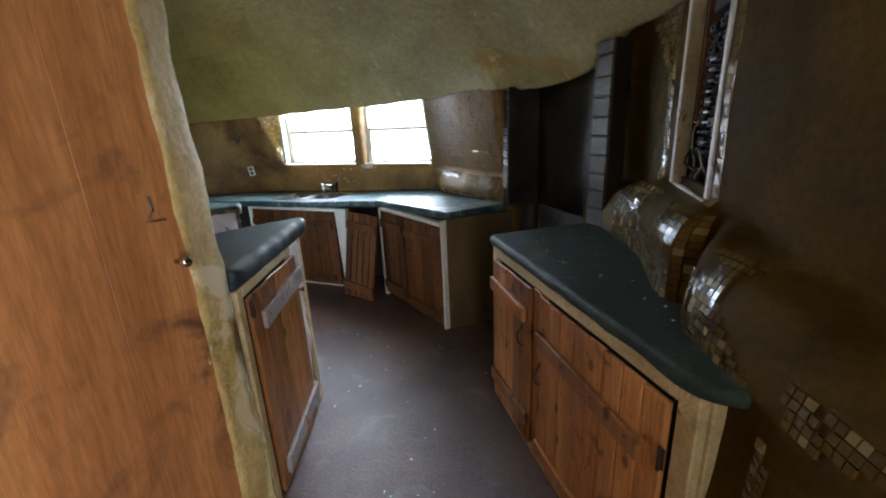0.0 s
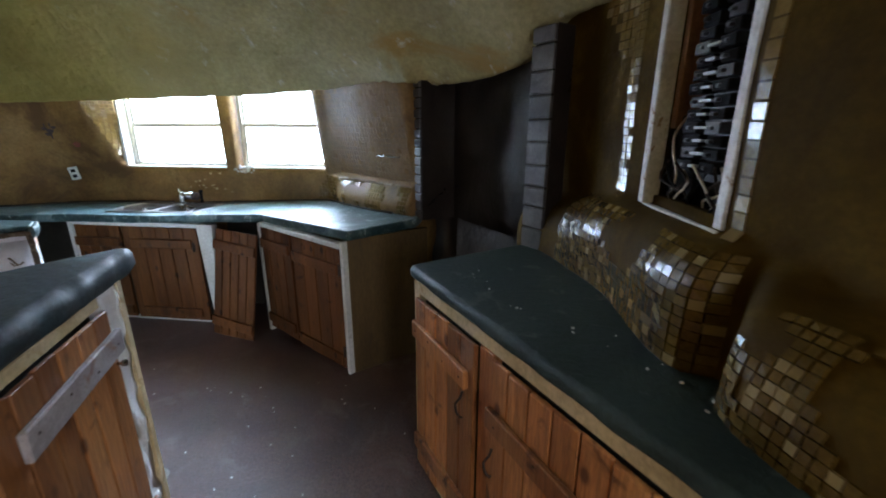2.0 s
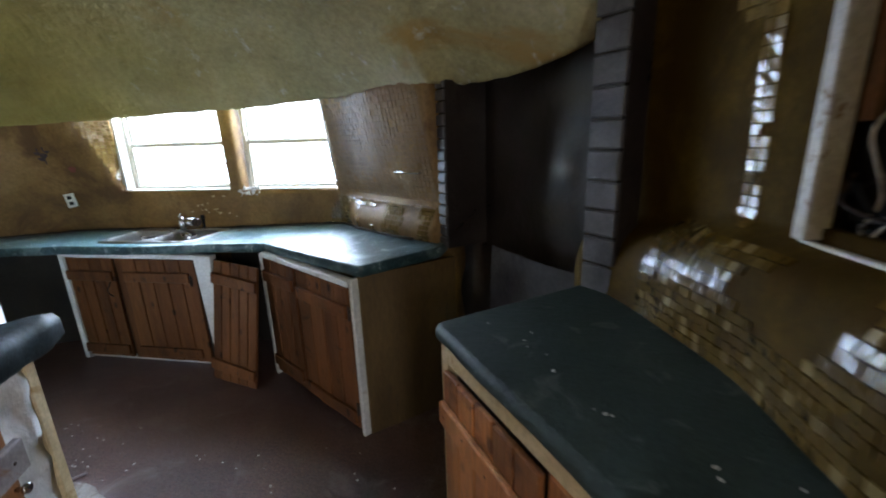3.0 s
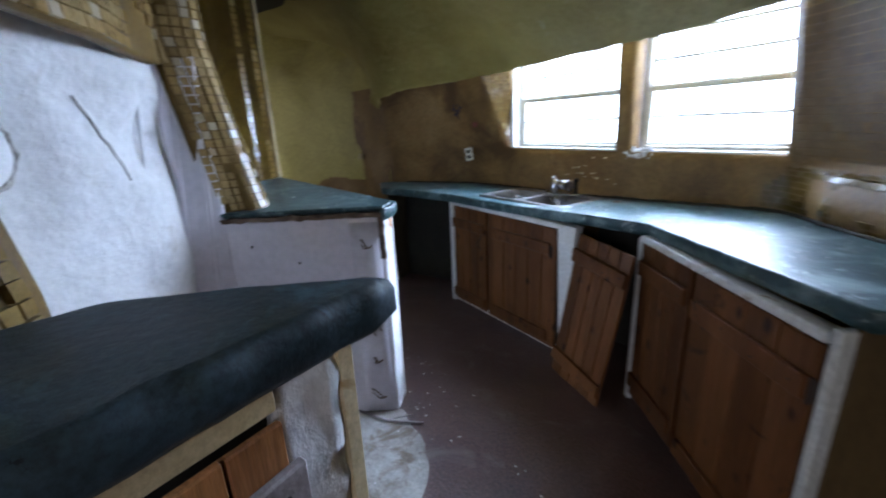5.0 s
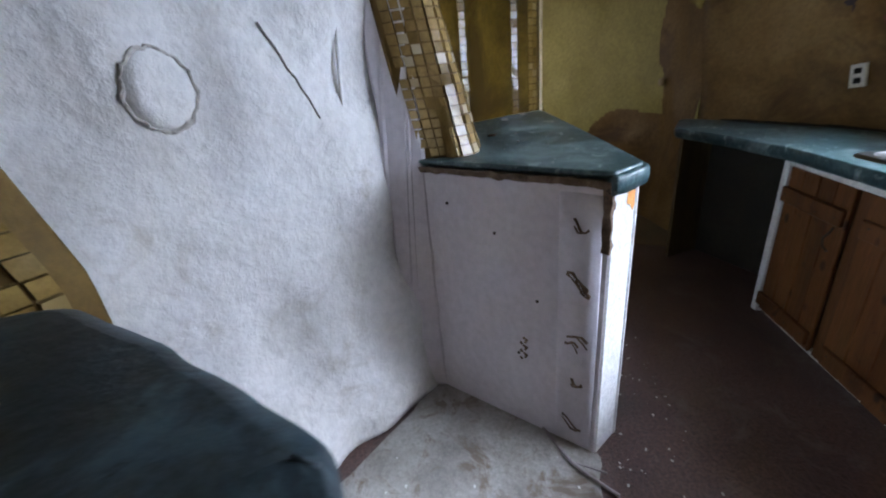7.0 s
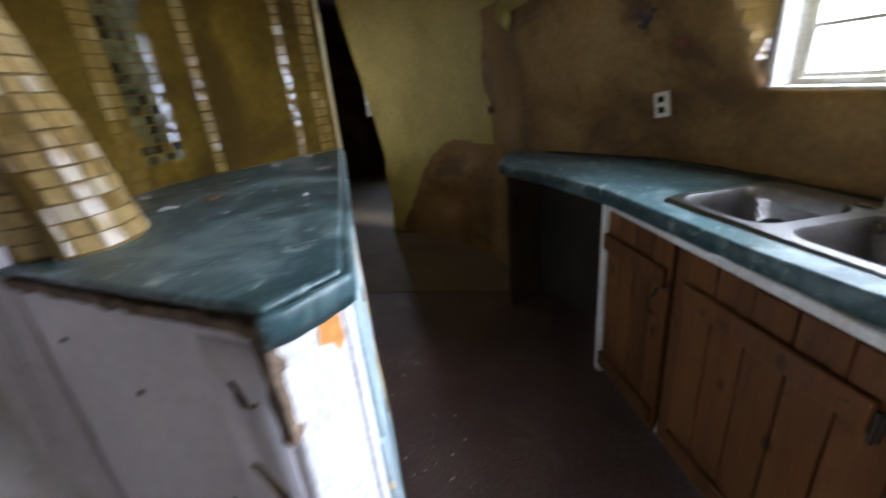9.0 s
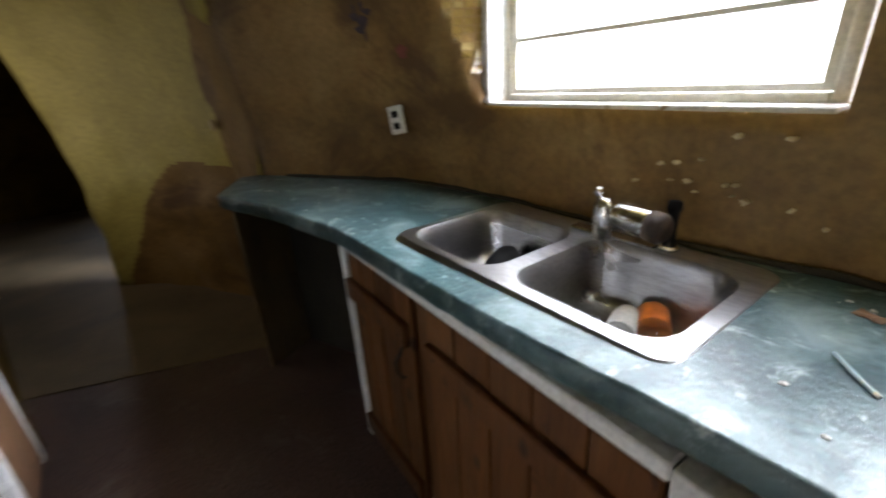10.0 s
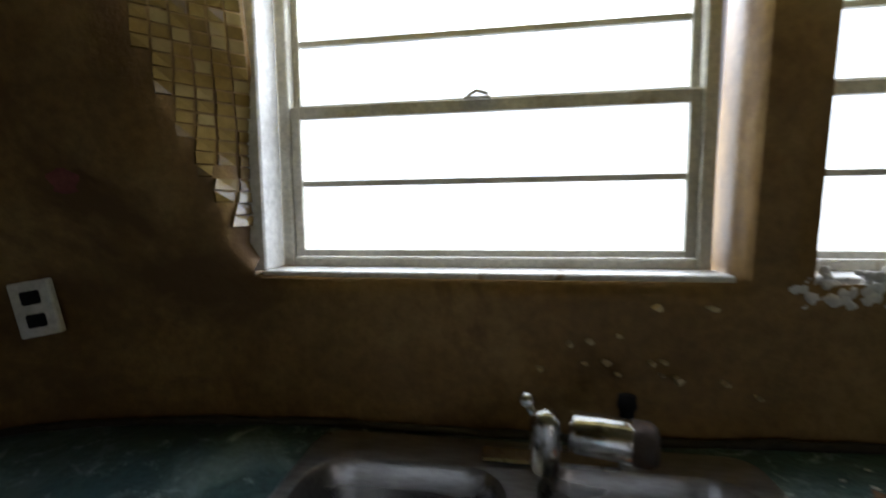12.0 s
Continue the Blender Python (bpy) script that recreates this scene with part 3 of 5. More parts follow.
for i in range(NS + 1):
    for j in range(NZ + 1):
        s, z = i * 0.02, j * 0.02
        base = yel_rib.at(s, z)
        nrm = yel_rib.at(s, z, 1.0) - base
        g[i, j] = base + nrm * (0.035 * noise.noise(base * 4) + 0.005)
verts = {}
for i in range(NS):
    for j in range(NZ):
        s, z = i * 0.02, j * 0.02
        w = 0.06 * noise.noise(Vector((s * 5, z * 5, 0)))
        arch = s < 1.76 and z < 0.92 - 1.6 * max(0.0, s - 0.95 + w) ** 2 + w * 0.4
        if s + w < 0.50 + 0.05 * math.sin(z * 5) or arch:
            q = []
            for k in ((i, j), (i, j + 1), (i + 1, j + 1), (i + 1, j)):
                if k not in verts:
                    verts[k] = bm.verts.new(g[k])
                q.append(verts[k])
            bm.faces.new(q)
setting("wall_stain_coat", bm, WINDOWWALL, "brown resin coat over the yellow corner wall", "wall", True)

# wall behind the peninsula counter, up to the passage
back_rib = Ribbon([(-3.62, 3.05), (-3.46, 2.86), (-3.24, 2.62), (-3.02, 2.42), (-2.75, 2.32), (-2.55, 2.36), (-2.42, 2.46)], lambda s, z: 0.025 * math.sin(s * 14) * (1 if s < 1.3 else 0.3))
wall_back = wall("wall_south_west", back_rib, 0.0, 2.6, VARNISH, "gold-brown varnished wall with mosaic strips", thick=0.1)
for a, b in ((0.04, 0.13), (0.20, 0.26), (0.62, 0.67), (0.95, 1.04)):
    tile_field(wall_back, back_rib, a, b, 1.12, 2.5, pitch=0.042)
dark_tiles = material("dark_mosaic", (0.05, 0.045, 0.02), (0.02, 0.02, 0.012), (0.10, 0.09, 0.05), 5, 60, 0.2, 0.1, vary=0.6, coat=0.4)
tile_field(wall_back, back_rib, 0.76, 0.95, 1.2, 2.5, pitch=0.036, mat=dark_tiles)
bm = boxbm(-0.012, 0.012, -0.09, 0.01, 1.0, 2.6, fr(-3.635, 3.06, -3.0, 3.1))
setting("trim_passage", bm, CREAM, "thin pale timber edge beside the passage", "trim")

# mosaic wall with the white niche
mos_rib = Ribbon([(-2.44, 2.46), (-2.41, 2.57), (-2.32, 2.635), (-2.22, 2.625), (-2.185, 2.54), (-2.19, 2.42), (-2.165, 2.33), (-1.62, 2.14), (-1.10, 1.95), (-0.98, 1.865), (-0.80, 1.745), (-0.55, 1.64)],
                 lambda s, z: 0.04 * max(0, 1 - (z - 1.1) / 0.35) * (1 if s < 0.4 else 0) + 0.02 * noise.noise(Vector((s * 3, z * 3, 7))))
S_N0 = [s for s, p in zip(mos_rib.s, mos_rib.line) if p.y < 2.43 and p.x > -2.3][0]
S_N1 = s_at_x(mos_rib, -1.19)
mos_rib.warp = lambda s, z: 0.20 * max(0.0, z - 1.15) * math.exp(-((s - S_N1) / 0.55) ** 2)
mos_rib.shift = lambda s, z: Vector((0.0, -0.13, 0.0)) * max(0.0, min(1.0, (z - 1.1) / 0.75)) * max(0.0, min(1.0, (S_N0 + 0.10 - s) / 0.1))
wall_mosaic = wall("wall_mosaic", mos_rib, 0.0, 2.6, GROUT, "gold mosaic wall round a white niche", thick=0.05, ds=0.025, dz=0.04, holes=[(round(S_N0, 4), round(S_N1, 4), 0.0, 1.74), (0.0, round(S_N0, 4), 0.0, 1.08)])

tile_field(wall_mosaic, mos_rib, 0.0, S_N0 - 0.01, 1.12, 2.5, pitch=0.037, singles=200, lift=0.007, mat=PALETILE)
tile_field(wall_mosaic, mos_rib, S_N0, S_N1, 1.745, 2.5, lambda s, z: noise.noise(Vector((s * 4, z * 3, 1))) > -0.45, pitch=0.040, lift=0.006, mat=PALETILE)
tile_field(wall_mosaic, mos_rib, S_N1 + 0.045, S_N1 + 0.46, 1.10, 2.5, lambda s, z: s < S_N1 + 0.18 + 0.05 * noise.noise(Vector((z * 3, 0, 0))) or noise.noise(Vector((s * 3, z * 2, 9))) > 0.05, pitch=0.040, gap=0.001, singles=150, lift=0.011)
niche_rib = Ribbon([(-2.255, 2.475), (-2.20, 2.41), (-2.03, 2.295), (-1.87, 2.165), (-1.60, 1.955), (-1.25, 1.69), (-0.85, 1.40)], lambda s, z: -0.125 * math.sin(min(1.0, z / 1.25) * 1.5708) + 0.07 * max(0.0, z - 1.3) + 0.025 * math.exp(-((z - 1.06) / 0.12) ** 2))
niche = wall("wall_niche", niche_rib, 0.0, 2.35, WHITEPLASTER, "rough white plaster niche wall with trowel marks", lump=0.06, ds=0.035, dz=0.035, thick=0.1)
# round scar, nail and crack in the plaster
bm = bmesh.new()
sc = s_at_x(niche_rib, -1.60)
ring = [(math.cos(a) * 0.088, math.sin(a) * 0.103) for a in [math.radians(-180 + 7.5 * k) for k in range(49)]]
tube(bm, [niche_rib.at(sc + x, 1.44 + y, 0.004 + 0.06 * noise.noise(niche_rib.at(sc + x, 1.44 + y) * 4)) for x, y in ring], 0.0055, 6)
rough_up(bm, 0.010, 50)
# Darker grey ring draws the shadowed crevice round the raised scar.
part("plaster_scar_edge", bm, material("grey_scar_edge_shade", (0.46, 0.43, 0.38), (0.30, 0.27, 0.23), (0.6, 0.57, 0.53), 14, 60, 0.9, 0.6, 30), niche)
for xa, za, dx, dz, r in ((-2.06, 1.80, 0.05, -0.55, 0.010), (-2.10, 1.30, -0.10, -0.22, 0.012), (-1.90, 1.34, -0.16, -0.10, 0.010), (-2.12, 0.98, 0.12, -0.06, 0.009)):
    bm = bmesh.new()
    s0 = s_at_x(niche_rib, xa)
    tube(bm, [niche_rib.at(s0 + dx * k / 9, za + dz * k / 9 + 0.012 * math.sin(k * 1.9 + xa * 7), -0.001) for k in range(10)], r * 0.75, 6)
    rough_up(bm, 0.007, 40)
    part("plaster_ridge", bm, WHITEPLASTER, niche, "", True)
bm = bmesh.new()
ca, cb2 = s_at_x(niche_rib, -1.835), s_at_x(niche_rib, -1.935)
tube(bm, [niche_rib.at(ca + (cb2 - ca) * k / 9 + 0.008 * noise.noise(Vector((k * 0.9, 0, 0))), 1.60 - 0.285 * k / 9, 0.006 + 0.05 * noise.noise(niche_rib.at(ca + (cb2 - ca) * k / 9, 1.60 - 0.285 * k / 9) * 4)) for k in range(10)], 0.0035, 5)
part("crack", bm, material("dark_plaster_crack", (0.20, 0.18, 0.15), (0.10, 0.09, 0.07), (0.3, 0.28, 0.25), 20, 60, 0.9, 0.4), niche)


def plaster_patch(x, z, ws, wz, rise, seed, squash=0.0):
    """A low slab of plaster thrown on the niche wall, with a soft uneven rim."""
    bm = bmesh.new()
    s0 = s_at_x(niche_rib, x)
    rings = []
    for f, h in ((1.2, -0.012), (1.06, 0.1 * rise), (0.92, rise), (0.5, rise * 1.15), (0.12, rise * 1.2)):
        ring = []
        for k in range(36):
            a = 2 * math.pi * k / 36
            w = 1 + 0.12 * noise.noise(Vector((math.cos(a) * 1.5, math.sin(a) * 1.5, seed))) + 0.05 * noise.noise(Vector((math.cos(a) * 6, math.sin(a) * 6, seed)))
            ds, dz = ws * w * f * math.cos(a) * (1 - squash * max(0.0, math.sin(a))), wz * w * f * math.sin(a)
            p = niche_rib.at(s0 + ds, z + dz)
            ring.append(bm.verts.new(niche_rib.at(s0 + ds, z + dz, h + 0.06 * noise.noise(p * 4))))
        rings.append(ring)
    for a, b in zip(rings, rings[1:]):
        for k in range(36):
            bm.faces.new((a[k], a[(k + 1) % 36], b[(k + 1) % 36], b[k]))
    bm.faces.new(rings[-1])
    part("plaster_patch", bm, WHITEPLASTER, niche, "", True)


plaster_patch(-1.60, 1.44, 0.080, 0.094, 0.016, 1.0)
bm = bmesh.new()
m = fr(-2.245, 2.285, -2.22, 2.50)
box(bm, 0.0, 0.175, -0.045, 0.01, 0.0, 1.78, m, bev=0.012)
bmesh.ops.subdivide_edges(bm, edges=[e for e in bm.edges if e.calc_length() > 0.1], cuts=24)
for v in bm.verts:
    v.co += noise.noise_vector(v.co * 7) * 0.012
setting("niche_jamb", bm, LAVENDER, "pale lavender painted jamb of the niche", "wall")

# right wall: upper part with the fuse box, rounded bench-like bulge below it


def right_bulge(s, z):
    """Two fat rolls along the foot of the wall, parted by a deep groove; s runs from the far end."""
    o = 0.02 * noise.noise(Vector((s * 2.5, z * 2.5, 3)))
    near = max(0.0, min(1.0, (s - 1.34) / 0.16))
    groove = 1 - 0.6 * math.exp(-((s - 1.35) / 0.045) ** 2)
    top = 1.365 - 0.10 * max(0.0, min(1.0, (0.6 - s) / 0.5)) - near * (0.05 + 0.12 * max(0.0, s - 1.45))
    if z < top:
        t = min(1.0, (top - z) / (0.17 + 0.10 * near))
        o += (0.135 + 0.055 * near) * math.sqrt(1 - (1 - t) ** 2) * groove
        o += 0.10 * max(0.0, 0.9 - z)
    return o


right_rib = Ribbon([(1.66, 0.22), (1.60, 0.5), (1.50, 1.15), (1.33, 1.75), (1.22, 2.10), (1.185, 2.21), (1.16, 2.62), (1.10, 2.90), (1.0, 3.18), (0.88, 3.36)], None)
RL = right_rib.length
right_rib.offset = lambda s, z: right_bulge(RL - s, z)
sp = lambda y: [s for s, p in zip(right_rib.s, right_rib.line) if p.y > y][0]
S_P0, S_P1 = sp(2.23), sp(2.60)
wall_east = wall("wall_east", right_rib, 0.0, 2.9, VARNISH, "dark gold-brown varnished wall with a tiled bulge", thick=0.04, ds=0.03, dz=0.025, holes=[(round(S_P0, 4), round(S_P1, 4), 1.40, 2.12)])
ROLL = material("resin_coated_gold_tile", (0.100, 0.060, 0.010), (0.065, 0.037, 0.006), (0.135, 0.085, 0.018), 4, 60, 0.24, 0.15, 30, vary=0.12, coat=0.3, rough_vary=0.10, pale=(0.21, 0.15, 0.055))
tile_field(wall_east, right_rib, sp(2.09), sp(3.05), 1.04, 1.34, lambda s, z: noise.noise(Vector((s * 2.4, z * 3.4, 1.5))) > -0.45, pitch=0.027, gap=0.0008, singles=300, mat=ROLL, lift=0.002)
tile_field(wall_east, right_rib, sp(1.62), sp(1.98), 0.98, 1.27, lambda s, z: noise.noise(Vector((s * 3.1, z * 3.4, 6.5))) > -0.5 + (sp(1.98) - s) * 1.1, pitch=0.024, gap=0.0008, mat=ROLL, lift=0.004)
tile_field(wall_east, right_rib, sp(0.95), sp(1.60), 0.62, 1.10, lambda s, z: noise.noise(Vector((s * 2.6, z * 2.6, 0.5))) > 0.02, pitch=0.024, gap=0.0008, mat=ROLL, lift=0.004)
tile_field(wall_east, right_rib, sp(2.76), sp(2.80) + 0.03, 1.36, 2.3, pitch=0.030)
tile_field(wall_east, right_rib, sp(2.14), sp(2.14) + 0.045, 1.36, 2.3, pitch=0.042)
tile_field(wall_east, right_rib, sp(2.80), sp(3.02), 1.80, 2.25, lambda s, z: z > 2.12 - (sp(3.02) - s) * 1.3, pitch=0.034)

# dark alcove between the two brick posts
alc_rib = Ribbon([(0.95, 3.36), (0.78, 3.62), (0.50, 4.02), (0.32, 4.16), (0.16, 4.06)], lambda s, z: 0.02 * noise.noise(Vector((s * 2, z * 2, 5))))
wall("wall_alcove", alc_rib, 0.0, 2.4, SHEET_SHADE, "black-brown sheet lining the dark alcove", lump=0.02)
bm = Ribbon([(0.86, 3.34), (0.62, 3.62), (0.42, 3.92)], lambda s, z: 0.03 * math.sin(s * 16 + z * 3) * (1.1 - z)).mesh(0.0, 1.02, ds=0.03, dz=0.06)
tagged(part("plastic_sheet", bm, GREYCLOTH, None, "", True), "dark grey crumpled plastic sheet hanging in the alcove", "sheet")

# doorway jamb beside the camera's start, door, walls behind
bm = bmesh.new()
m = fr(-0.40, 1.49, -0.455, 1.665)
box(bm, 0.0, 0.185, -0.012, 0.16, 0.0, 2.7, m)
bmesh.ops.subdivide_edges(bm, edges=[e for e in bm.edges if abs((e.verts[0].co - e.verts[1].co).z) > 1], cuts=46)
bmesh.ops.subdivide_edges(bm, edges=[e for e in bm.edges if abs((e.verts[0].co - e.verts[1].co).z) < 0.01], cuts=3)
for v in bm.verts:
    v.co += noise.noise_vector(v.co * 5.0) * 0.014 + noise.noise_vector(v.co * 16) * 0.009
    v.co.x -= 0.028 * (v.co.z - 0.9) * max(0.0, min(1.0, (v.co.y - 1.5) / 0.15))
setting("door_jamb", bm, JAMB, "lumpy yellow ochre foam-plaster door jamb", "door frame", True)
door_1 = thing("door_1", (-0.38, 1.1, 0), "red-brown varnished wooden door with dark stains, standing open", "door", kind="structure")
m = fr(-0.435, 1.495, -0.335, 0.50)
L = dist(-0.435, 1.495, -0.335, 0.50)
for i in range(4):
    part("plank", boxbm(i * L / 4 + 0.0002, (i + 1) * L / 4 - 0.0002, 0.0, 0.04, 0.02, 2.12, m, bev=0.0008), DOORWOOD, door_1)
bm = bmesh.new()
lathe(bm, [(0.008, 0), (0.008, 0.02), (0.017, 0.03), (0.019, 0.042), (0.012, 0.05)], m @ pose(0.045, 0.04, 1.29, -90, 0, 0))
part("knob", bm, CHROME, door_1, "small worn metal knob", True)
bm = bmesh.new()
tube(bm, [m @ Vector((0.09, 0.045, 1.50)), m @ Vector((0.09, 0.052, 1.46)), m @ Vector((0.11, 0.045, 1.43)), m @ Vector((0.05, 0.045, 1.425))], 0.004)
part("latch", bm, CHROME, door_1)
setting("wall_behind_door", boxbm(-0.62, -0.30, -1.4, 0.66, 0, 2.9), VARNISH, "brown wall beside the open door", "wall")
setting("wall_upper_door", boxbm(0.0, L, 0.045, 0.10, 2.13, 2.9, m), JAMB, "ochre wall above the door", "wall")
setting("wall_closet", boxbm(-0.64, -0.47, 0.66, 1.50, 0, 2.9), VARNISH, "brown wall behind the open door", "wall")
bm = bmesh.new()
box(bm, -0.62, 1.9, -1.45, -1.35, 0, 2.9)
setting("wall_south", bm, YELLOW, "plain ochre wall", "wall")
bm = bmesh.new()
box(bm, 1.66, 1.78, -1.35, -1.05, 0, 2.9)
box(bm, 1.66, 1.78, 0.12, 0.24, 0, 2.9)
box(bm, 1.66, 1.78, -1.05, 0.12, 2.2, 2.9)
# Stub out of view, added to keep the doorway lamp off the east wall.
box(bm, 1.54, 1.66, 0.40, 0.52, 0, 2.9)
setting("wall_entrance", bm, VARNISH, "brown wall with open entrance and an unseen light-blocking stub", "wall")

# passage beyond the yellow wall
PASS = Ribbon([(-3.66, 3.03), (-4.3, 2.72), (-5.3, 2.35), (-6.6, 2.1), (-8.2, 2.0)])
bm = bmesh.new()
pm = fr(-3.68, 3.0, -8.6, 1.9)
for a in ((0, 0.7, 0, 2.6), (1.9, 5.2, 0, 2.6), (0.7, 1.9, 0, 0.85), (0.7, 1.9, 2.0, 2.6)):
    box(bm, a[0], a[1], 0.0, 0.1, a[2], a[3], pm)
setting("wall_passage_south", bm, VARNISH, "dark brown passage wall", "wall")
bm = bmesh.new()
box(bm, 0, 3.6, 0.0, 0.12, 0, 2.6, fr(-9.3, 4.1, -5.85, 3.75))
setting("wall_passage_north", bm, VARNISH, "dark passage wall", "wall")
area("passage_window_daylight", look(tuple(pm @ Vector((1.3, 0.18, 1.42))), tuple(pm @ Vector((1.2, -2.0, 1.2)))), 1.2, 1.15, 6, (1.0, 0.97, 0.88))
bm = bmesh.new()
for z0, z1, y0, y1 in ((0, 1.0, 1.7, 4.2), (1.62, 2.6, 1.7, 4.2), (1.0, 1.62, 1.7, 3.18), (1.0, 1.62, 3.36, 4.2)):
    box(bm, -8.75, -8.65, y0, y1, z0, z1)
setting("wall_passage_end", bm, VARNISH, "dark end wall of the passage with a small window", "wall")
bm = bmesh.new()
for z in (1.2, 1.41):
    box(bm, -8.72, -8.68, 3.18, 3.36, z - 0.012, z + 0.012)
setting("window_3", bm, ALU, "small far window with thin cross bars", "window")
area("far_window_daylight", look((-8.85, 3.27, 1.31), (-5.0, 3.27, 1.2)), 0.25, 0.7, 16, DAY)
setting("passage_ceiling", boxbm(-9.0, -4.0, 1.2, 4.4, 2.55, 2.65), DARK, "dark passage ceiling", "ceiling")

# ceiling: low lumpy dome with a hanging lip along the walls
LIP = [(0.10, 3.86, 1.88), (-0.20, 4.08, 1.90), (-0.55, 4.32, 1.885), (-0.9, 4.42, 1.87), (-1.3, 4.45, 1.85), (-1.75, 4.46, 1.84), (-2.2, 4.46, 1.825), (-2.65, 4.45, 1.815), (-3.1, 4.38, 1.80),
       (-3.5, 4.20, 1.775), (-3.85, 4.08, 1.74), (-4.1, 4.10, 2.0), (-4.6, 3.98, 2.3), (-5.1, 3.6, 2.45), (-5.5, 3.1, 2.5), (-5.0, 2.4, 2.5), (-3.9, 2.5, 2.5), (-3.2, 2.5, 2.5), (-2.6, 2.2, 2.45), (-1.9, 2.1, 2.45), (-1.2, 1.6, 2.5),
       (-0.8, 0.6, 2.6), (-0.7, -0.6, 2.7), (-0.4, -1.5, 2.7), (1.0, -1.5, 2.7), (1.9, -1.2, 2.7), (1.75, 0.2, 2.65), (1.6, 1.2, 2.5), (1.35, 1.9, 2.3), (1.22, 2.5, 2.17), (1.08, 2.95, 2.10), (0.90, 3.22, 2.07), (0.80, 3.36, 1.95), (0.58, 3.62, 1.88), (0.34, 3.86, 1.87), (0.22, 3.95, 1.88)]
lip = smooth_line(LIP + [LIP[0]], 0.035)[:-1]
centre = Vector((-1.2, 1.9, 2.78))
bm = bmesh.new()
n = len(lip)
rings = []
half = 26
soft_p = [sum((lip[(i + d) % n] for d in range(-14, 15)), Vector()) / 29 for i in range(n)]
soft_z = [sum(lip[(i + d) % n].z for d in range(-half, half + 1)) / (2 * half + 1) for i in range(n)]
for k, f in enumerate([-2, -1, 0.0, 0.006, 0.02, 0.045, 0.08, 0.12, 0.17, 0.23, 0.31, 0.40, 0.52, 0.68, 0.85]):
    ring = []
    for i, p in enumerate(lip):
        out = (Vector((p.x, p.y, 0)) - Vector((centre.x, centre.y, 0))).normalized()
        ragged = noise.noise(Vector((p.x * 14, p.y * 14, 2))) * 0.5 + noise.noise(Vector((p.x * 34, p.y * 34, 7))) * 0.5
        if f < 0:
            q = p + out * (0.34 if f == -2 else 0.10) + Vector((0, 0, 0.16 if f == -2 else 0.03))
        else:
            a = p.lerp(soft_p[i], min(1.0, f * 10))
            q = a.lerp(Vector((centre.x, centre.y, p.z)), f)
            zb = p.z + (soft_z[i] - p.z) * min(1.0, f * 7)
            q.z = zb + (centre.z - zb) * (1 - (1 - f) ** 3.3) + (0.014 * ragged if f < 0.01 else 0)
            b = noise.noise(q * 2.2) * 0.045 + noise.noise(q * 6) * 0.016
            q += Vector((0, 0, 1)) * b * min(1.0, f * 12)
            q -= out * 0.02 * ragged * (1 if f < 0.03 else 0)
        ring.append(bm.verts.new(q))
    rings.append(ring)
for a, b in zip(rings, rings[1:]):
    for i in range(n):
        bm.faces.new((a[i], a[(i + 1) % n], b[(i + 1) % n], b[i]))
tip = bm.verts.new(centre)
for i in range(n):
    bm.faces.new((rings[-1][i], rings[-1][(i + 1) % n], tip))
setting("ceiling", bm, CEILING, "low lumpy olive-cream plaster dome ceiling with water streaks", "ceiling", True)
setting("roof_slab", boxbm(-9.2, 2.6, -2.3, 5.0, 2.95, 3.05), DARK, "roof above the dome", "ceiling")
bm = bmesh.new()
bmesh.ops.create_icosphere(bm, subdivisions=3, radius=0.06, matrix=pose(-3.86, 4.10, 1.73) @ Matrix.Diagonal((1.1, 0.9, 1.5, 1)))
rough_up(bm, 0.02, 14)
setting("ceiling_lump", bm, CEILING, "pale plaster lump hanging at the end of the ceiling edge", "ceiling", True)


def brick_post(name, corner, towards, right, z0, z1, w, d, label):
    """A stack of thin dark bricks: lit narrow face along towards, broad face along right."""
    post = thing(name, (corner[0], corner[1], z0), label, "brick post", "brick posts")
    m = fr(corner[0], corner[1], corner[0] + right[0], corner[1] + right[1])
    z, i = z0, 0
    part("core", boxbm(0.012, w - 0.012, 0.012, d - 0.012, z0, z1, m), DARK, post)
    while z < z1 - 0.02:
        h = 0.062 if w > 0.2 else 0.105
        h = min(h * random.uniform(0.93, 1.05), z1 - z)
        j = random.uniform(-0.004, 0.004)
        part("brick", boxbm(j, w + j * 0.5, j, d + j, z + 0.005, z + h - 0.005, m, bev=0.004), BRICK, post)
        z += h
        i += 1
    # Thin dark cover puts the shade on the post's broad face.
    part("side_shade", boxbm(0.010, w + 0.004, -0.008, -0.005, z0, z1, m), SHEET_SHADE, post, "black-brown cover that holds the broad side's shade")
    return post


brick_post("brick_post", (0.165, 3.90), None, (0.8, 0.6), 1.0, 1.90, 0.26, 0.085, "narrow stacked post of dark grey bricks on the worktop's end")
brick_post("brick_post", (0.87, 3.13), None, (0.75, 0.66), 1.03, 2.05, 0.12, 0.13, "tall post of dark grey bricks on the dark green worktop")

# ---- windows ----


